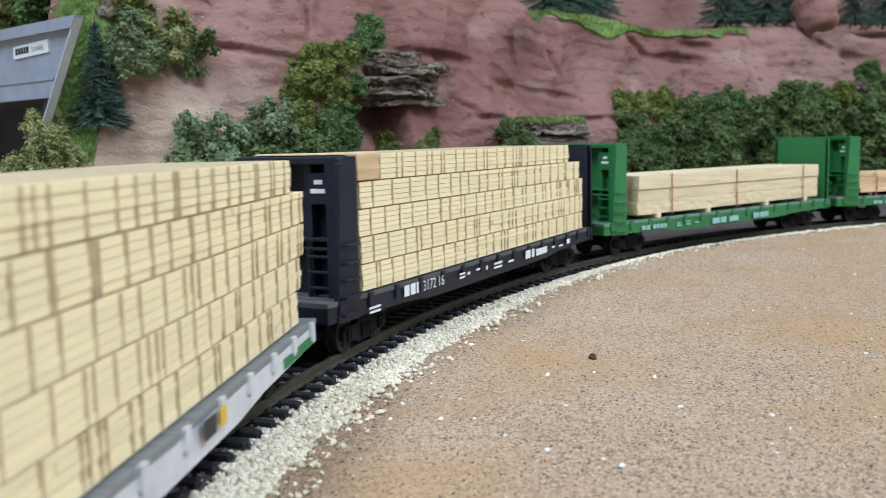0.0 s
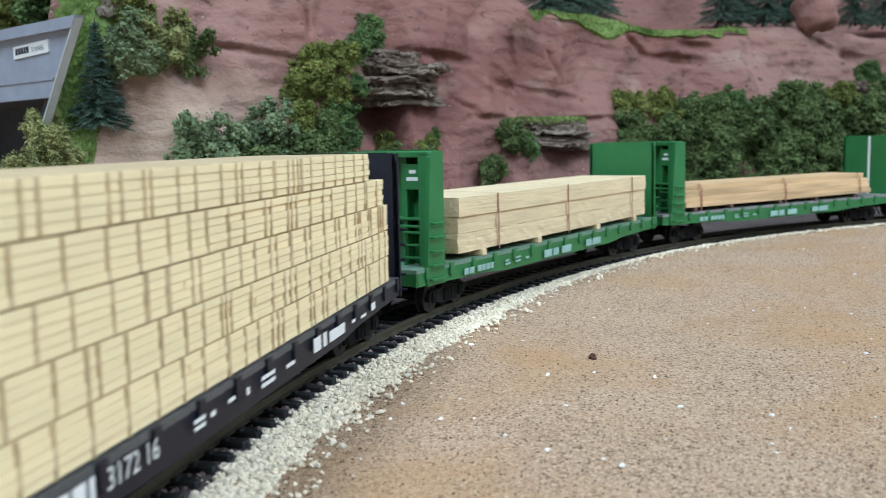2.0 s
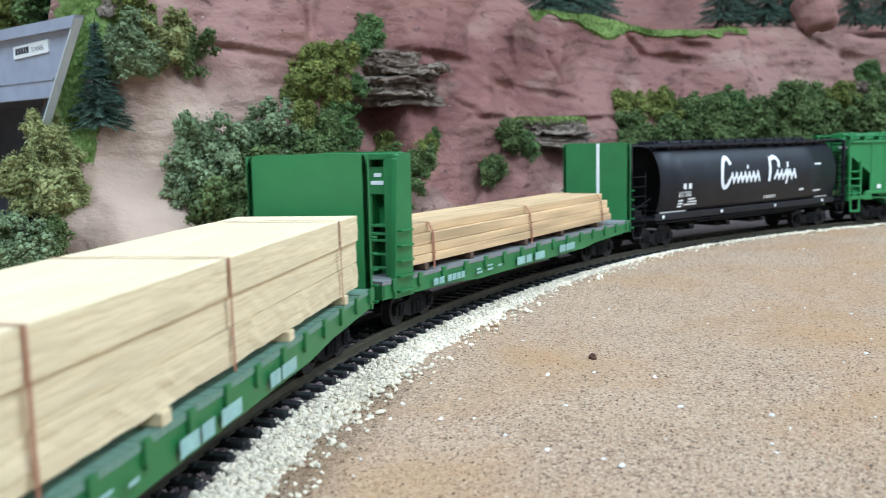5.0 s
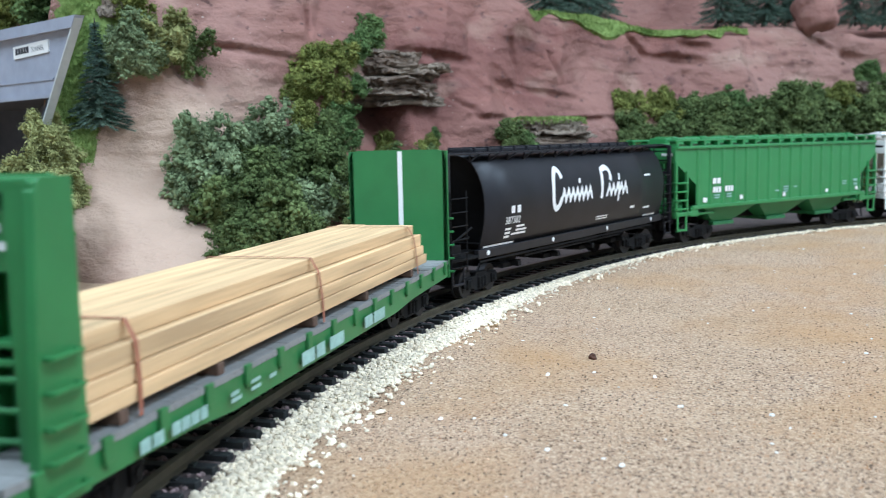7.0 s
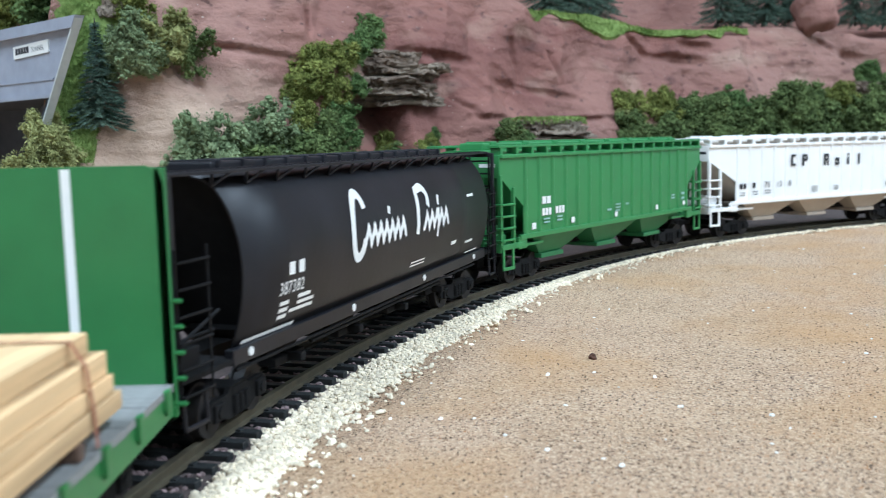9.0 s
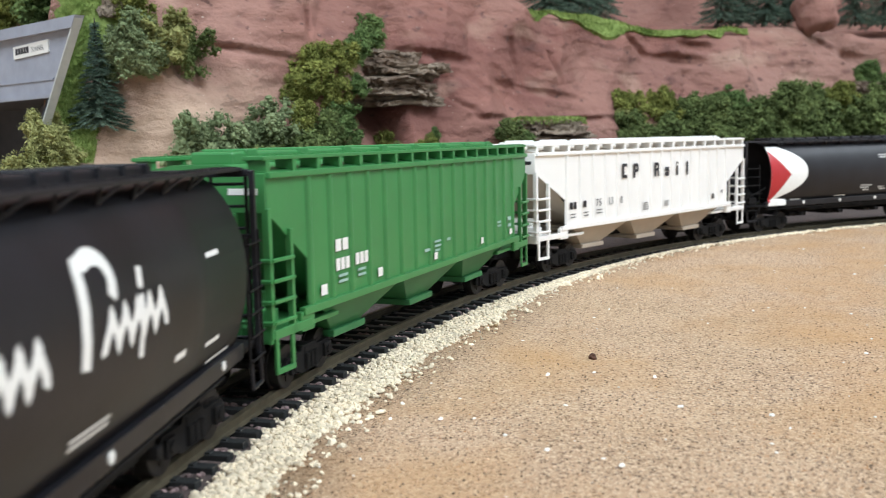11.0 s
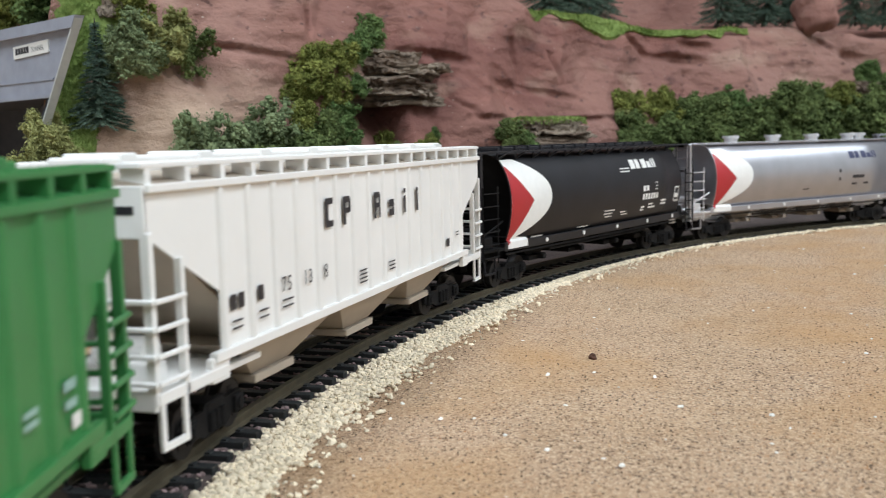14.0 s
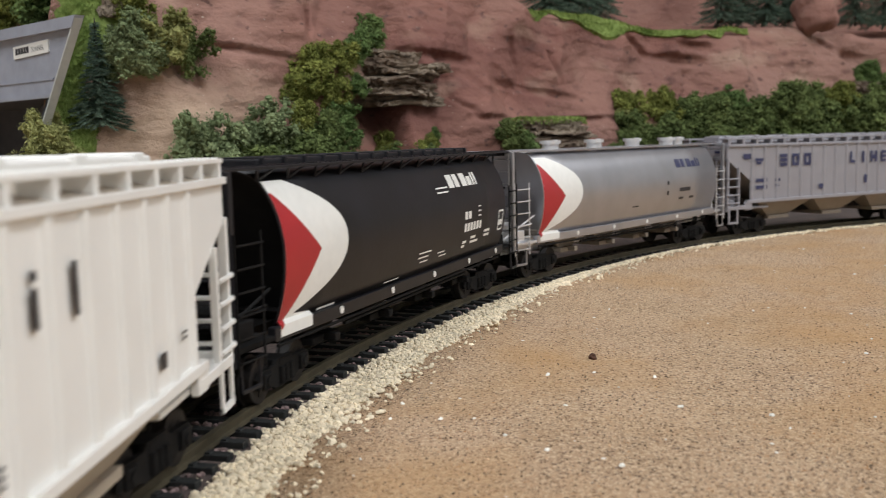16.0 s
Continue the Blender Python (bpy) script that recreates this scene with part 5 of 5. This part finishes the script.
load = stacked_lumber("tall stack of banded pale lumber between black bulkheads", 91.5, (-96.5, -97, -97.5, -93, -79), 16.9, 54.8, 16.8, block=True)
couple(load, -131.5, -365.5)

for a_, b_, stripe_, lab_ in ((-365.5, -603.5, False, "green bulkhead flat wagon carrying pale timber"), (-603.5, -829.3, True, "green bulkhead flat wagon carrying tan planks")):
    car_ = flat_wagon(lab_, 109, 16.7, M_GREEN_FLAT, M_DECK_GREY if stripe_ else M_DECK_GREEN, M_CAR_DARK, 15)
    bulkhead(car_, 92.5, 1, 16.7, 54.8, M_GREEN_FLAT, M_LETTER)
    bulkhead(car_, -104.5 if not stripe_ else -107.5, -1, 16.7, 54.8, M_GREEN_FLAT, M_LETTER, stripe_, 0.06)
    bars("maker_mark", ((81, 11.6, 3, 2.2), (77.4, 11.6, 3, 2.2), (72, 11.6, 2.6, 2.2), (69, 11.6, 2.6, 2.2), (66, 11.6, 2.6, 2.2), (63, 11.6, 2.4, 2.2), (20, 10.4, 7, 3), (12, 10.4, 5, 3), (4, 10.4, 9, 3), (-20, 10.6, 6, 3), (-27, 10.6, 9, 3)), M_PALEBLUE, car_, flat_side, 0.3)
    bars("side_mark", ((52, 12.6, 3, 0.8), (52, 11.4, 4, 0.8), (44, 13, 4, 0.7), (44, 11.6, 4, 0.7), (36, 12, 3, 0.8)), M_PALEBLUE, car_, flat_side, 0.3)
    couple(car_, a_, b_)
    load = plank_load("banded stack of tan planks on a green flat wagon") if stripe_ else beam_load("three banded slabs of pale timber on a green flat wagon")
    couple(load, a_, b_)


def drum_marks(car, spec, m=M_LETTER):
    return bars("side_mark", spec, m, car, drum_side, 0.16)


hop = cylinder_hopper("black cylindrical hopper wagon with white script emblem", 103, M_BLACK, M_CAR_DARK, rear=90)
sill_dots(hop, (76, 25.5, -26.5, -78))


def script_emblem(car):
    """The white script along the drum: two tall hooks, each with a low slanted ribbon of waves behind it."""
    def ribbon(name, pts, w):
        bm = bmesh.new()
        prev = None
        for k, (x, z) in enumerate(pts):
            (xa, za), (xb, zb) = pts[max(0, k - 1)], pts[min(len(pts) - 1, k + 1)]
            n = math.hypot(xb - xa, zb - za) or 1
            ox, oz = -(zb - za) / n * w, (xb - xa) / n * w
            r = [bm.verts.new((px, drum_y(pz) + 0.2, pz)) for px, pz in ((x - ox, z - oz), (x + ox, z + oz))]
            if prev:
                bm.faces.new((prev[0], prev[1], r[1], r[0]))
            prev = r
        part(name, bm, M_LETTER, car)

    def lean(x, z):
        return x - (z - 33.5) * 0.2, z

    def wave(x0, x1, n, low, high):
        m = n * 12
        return [lean(x0 + (x1 - x0) * k / m + 0.55 * math.sin(math.tau * 2 * k * n / m), (low + high) / 2 - (high - low) / 2 * math.cos(math.tau * k * n / m)) for k in range(m + 1)]

    # an open hook: from the upper rear over the front and down to the lower rear
    ribbon("script_initial", [lean(24.8 + 4.0 * math.cos(math.radians(q)), 37.0 + 8.0 * math.sin(math.radians(q))) for q in list(range(150, -1, -10)) + list(range(-10, -151, -10))], 1.25)
    ribbon("script_wave", wave(21.5, -7.0, 7, 31.2, 36.6), 0.88)
    ribbon("script_stem", [lean(4.8, 32), lean(4.8, 40.4)], 0.85)
    ribbon("script_initial", [lean(-17.2, z) for z in (30.6, 34, 38, 41, 43.4)] + [lean(-21.4 + 4.6 * math.cos(math.radians(a)), 40.2 + 3.9 * math.sin(math.radians(a))) for a in range(60, 211, 15)], 1.25)
    ribbon("script_wave", wave(-22.5, -44.5, 5, 31.2, 36.6), 0.88)
    ribbon("script_stem", [lean(-35.5, 28.2), lean(-35.5, 34), lean(-35.5, 41)], 0.85)


script_emblem(hop)
bars("maker_mark", ((62, 29.8, 2.6, 2.8), (57.6, 29.8, 2.6, 2.8)), M_LETTER, hop, drum_side, 0.16)
lettering("number", "387382", 66.0, 25.8, 4.0, M_LETTER, hop, drum_y, 0.95)
drum_marks(hop, ((65, 23.4, 4, 0.9), (65, 21.9, 4, 0.9), (65, 20.4, 4, 0.9), (57, 24, 6, 0.9), (57, 22.6, 8, 0.8), (60, 21.2, 11, 0.8), (78, 17.9, 22, 0.8), (-14, 22, 12, 0.5), (-14, 21, 12, 0.5), (-50, 23.6, 5, 1.2), (-66, 22.4, 8, 0.9), (-70, 18.4, 14, 0.6), (-66, 38.4, 7, 0.9)))
couple(hop, -829.3, -1037.9)

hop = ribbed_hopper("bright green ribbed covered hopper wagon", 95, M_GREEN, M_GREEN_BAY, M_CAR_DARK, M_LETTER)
bars("maker_mark", ((65.2, 31.2, 2.9, 3), (61.6, 31.2, 2.9, 3)), M_LETTER, hop, rib_side)
bars("number_bar", ((65.2, 26.4, 2.0, 3), (62.7, 26.4, 2.0, 3), (60.2, 26.4, 2.0, 3), (54.8, 26.6, 2.0, 3), (52.3, 26.6, 2.0, 3), (49.8, 26.6, 2.0, 3)), M_LETTER, hop, rib_side)
bars("side_mark", ((64, 24.6, 4.6, 0.7), (64, 23.2, 4.6, 0.7), (53.6, 24.8, 4.2, 0.7), (53.6, 23.4, 4.2, 0.7), (10, 24.4, 4, 0.9), (2, 26.4, 5, 0.7), (2, 25, 5, 0.7), (2, 23.6, 4, 0.7), (-8, 26, 3, 0.9), (-58, 27, 4, 0.8), (-58, 25.6, 4, 0.8), (-70, 27, 4, 1.4), (-70, 24.6, 4, 1.2)), M_PALEBLUE, hop, rib_side)
bars("side_panel", ((73, 21.4, 3, 2.6), (42, 21.6, 2.8, 2.4), (2.6, 21.2, 2.6, 2.2), (-40, 21.4, 2.6, 2.2), (-72, 21.6, 3, 2)), M_LETTER, hop, rib_side)
couple(hop, -1037.9, -1241.3)

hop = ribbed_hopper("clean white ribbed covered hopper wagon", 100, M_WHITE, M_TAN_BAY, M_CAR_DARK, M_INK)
for x_, z_, w_, h_ in ((32.2, 38.4, 1.6, 6.8), (30.6, 43.7, 2.6, 1.5), (30.6, 38.4, 2.6, 1.5), (22.2, 38.2, 1.6, 6.8), (20.6, 43.5, 2.4, 1.5), (20.6, 40.9, 2.4, 1.3), (18.9, 41.2, 1.2, 3.2),
                       (2.4, 38, 1.6, 6.8), (0.8, 43.3, 2.4, 1.5), (0.8, 40.7, 2.4, 1.3), (-0.9, 41, 1.2, 3.2), (-0.9, 38, 1.3, 2.8), (-8.4, 37.8, 3.8, 1.8), (-8.4, 40.3, 3.8, 1.9), (-10.8, 39.4, 1.4, 1.1),
                       (-20, 37.8, 1.7, 4.8), (-20, 43.4, 1.7, 1.2), (-30.6, 37.6, 1.7, 6.8)):
    bars("maker_mark", ((x_, z_, w_, h_),), M_INK, hop, rib_side, 0.22)
bars("maker_mark", ((75.4, 26.8, 2.2, 3), (72.4, 26.8, 2.2, 3), (64.8, 27, 2.4, 3)), M_INK, hop, rib_side)
for x_, w_ in ((54.8, "75"), (44.6, "13"), (34, "8")):
    lettering("number", w_, x_, 27.0, 4.6, M_INK, hop, lambda z: 17.78, 1.0, 1.1)
bars("side_mark", ((75, 24.4, 4, 0.4), (75, 23, 4, 0.4), (64.6, 24.6, 4, 0.4), (64.6, 23.2, 4, 0.4), (54.6, 25, 5, 0.4), (54.6, 23.6, 5, 0.4), (13, 25.4, 5, 0.4), (13, 24.4, 5, 0.4), (13, 23.4, 5, 0.4), (13, 22.4, 5, 0.4), (-7.6, 25, 4.6, 0.4), (-7.6, 24, 4.6, 0.4), (-7.6, 23, 4.6, 0.4), (-70, 27, 3, 0.4), (-70, 26, 3, 0.4)), M_INK, hop, rib_side)
bars("side_panel", ((-59.6, 23.4, 3, 2.6),), M_INK, hop, rib_side)
couple(hop, -1241.3, -1457.9)

hop = cylinder_hopper("black cylindrical hopper wagon with red and white chevron", 100, M_BLACK, M_CAR_DARK)
chevron(hop)
sill_dots(hop, (51, 19.5, -12.5, -45, -75))
bars("maker_mark", ((-26, 42.4, 5, 4.2), (-32, 42.4, 4, 4.2), (-38.5, 42.4, 5, 4.2), (-44.4, 42.4, 4, 3), (-49.4, 42.4, 1.6, 4.2), (-52, 42.4, 1.6, 4.2), (-36.4, 31.2, 2.8, 2.6), (-40, 31.2, 2.8, 2.6)), M_LETTER, hop, drum_side, 0.16)
bars("number_bar", tuple((-36.4 - 3 * k, 27, 2.1, 2.8) for k in range(6)), M_LETTER, hop, drum_side, 0.16)
drum_marks(hop, ((-14, 42.6, 10, 0.5), (-14, 41.2, 10, 0.5), (-50, 33, 3, 0.5), (-50, 31.4, 3, 0.5), (-50, 34.6, 3, 0.5), (-36, 23, 4, 0.9), (-36, 21.6, 3, 0.9), (-44, 24, 5, 0.9), (-44, 22.4, 8, 0.9), (-58, 25, 6, 0.9), (-58, 23.4, 6, 0.9), (-74, 31, 5, 0.6), (-74, 24, 5, 0.6), (-73.4, 24.6, 0.6, 7), (-78.2, 24.6, 0.6, 7), (-74, 26, 4, 2), (2, 24, 10, 0.5), (2, 22.6, 8, 0.5), (0, 21.2, 6, 0.5), (-14, 22.4, 6, 0.5), (-16, 21.2, 6, 0.5), (24, 18.6, 10, 0.4), (62, 17.9, 9, 0.6)))
couple(hop, -1457.9, -1659.1)

hop = cylinder_hopper("silver cylindrical hopper wagon with chevron and roof hatches", 101, M_SILVER, M_CAR_DARK, False, True, M_BROWN_BAY, 88, M_BRIGHT)
chevron(hop)
sill_dots(hop, (51, 19.5, -12.5, -45, -75))
bars("maker_mark", ((-42, 41.4, 5, 4.2), (-48, 41.4, 4, 4.2), (-54.5, 41.4, 5, 4.2), (-60.4, 41.4, 4, 3), (-65.4, 41.4, 1.6, 4.2), (-68, 41.4, 1.6, 4.2)), M_BLUE, hop, drum_side, 0.16)
drum_marks(hop, ((-30, 33, 2, 2), (-30, 28, 2, 2), (-44, 29, 12, 2), (-44, 25, 5, 1.2), (-56, 25, 5, 1.2), (4, 24, 6, 0.6)), M_INK)
couple(hop, -1659.1, -1864.1)

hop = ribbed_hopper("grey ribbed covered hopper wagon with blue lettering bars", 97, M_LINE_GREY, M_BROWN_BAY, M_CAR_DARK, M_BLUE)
bars("maker_mark", ((54.4, 38.6, 6, 1.9), (54.4, 41.1, 6, 2), (54.4, 43.7, 6, 1.9), (44.2, 38.6, 1.9, 7), (40.1, 38.6, 1.9, 7), (42.3, 38.6, 2.2, 1.7), (42.3, 43.9, 2.2, 1.7), (33.8, 38.6, 1.9, 7), (29.7, 38.6, 1.9, 7), (31.9, 38.6, 2.2, 1.7), (31.9, 43.9, 2.2, 1.7), (-8, 38.6, 1.8, 7), (-9.8, 38.6, 3, 1.7), (-19.6, 38.6, 2, 7), (-27.6, 38.6, 2, 7), (-32, 38.6, 2, 7), (-29.6, 40.6, 2.4, 2.6), (-38, 38.6, 1.8, 7), (-39.8, 38.6, 3, 1.6), (-39.8, 41.2, 3, 1.6), (-39.8, 44, 3, 1.6), (75, 42, 6.6, 1.6), (74, 40.2, 4, 1.6), (84.6, 43.4, 6, 3)), M_BLUE, hop, rib_side, 0.22)
bars("side_mark", ((74, 30, 9, 2), (74, 26, 9, 2), (58, 30, 4, 1.6), (58, 27, 3, 1.4), (20, 24, 5, 3), (-22, 26, 4, 5)), M_BLUE, hop, rib_side)
couple(hop, -1864.1, -2070.1)


# ---- what moves ----
def motions():
    for ob, c, tr in CARS:
        walk(ob, [(t / 4, car_pose(c, tr, t / 4)) for t in range(65)])
    # the wheels roll without slipping
    for w, ax in WHEELS:
        walk(w, [(k / 15, pose(ax * MM, 0, 5.2 * MM, 0, math.degrees(travel(k / 15) / 5.2), 0)) for k in range(241)])


motions()
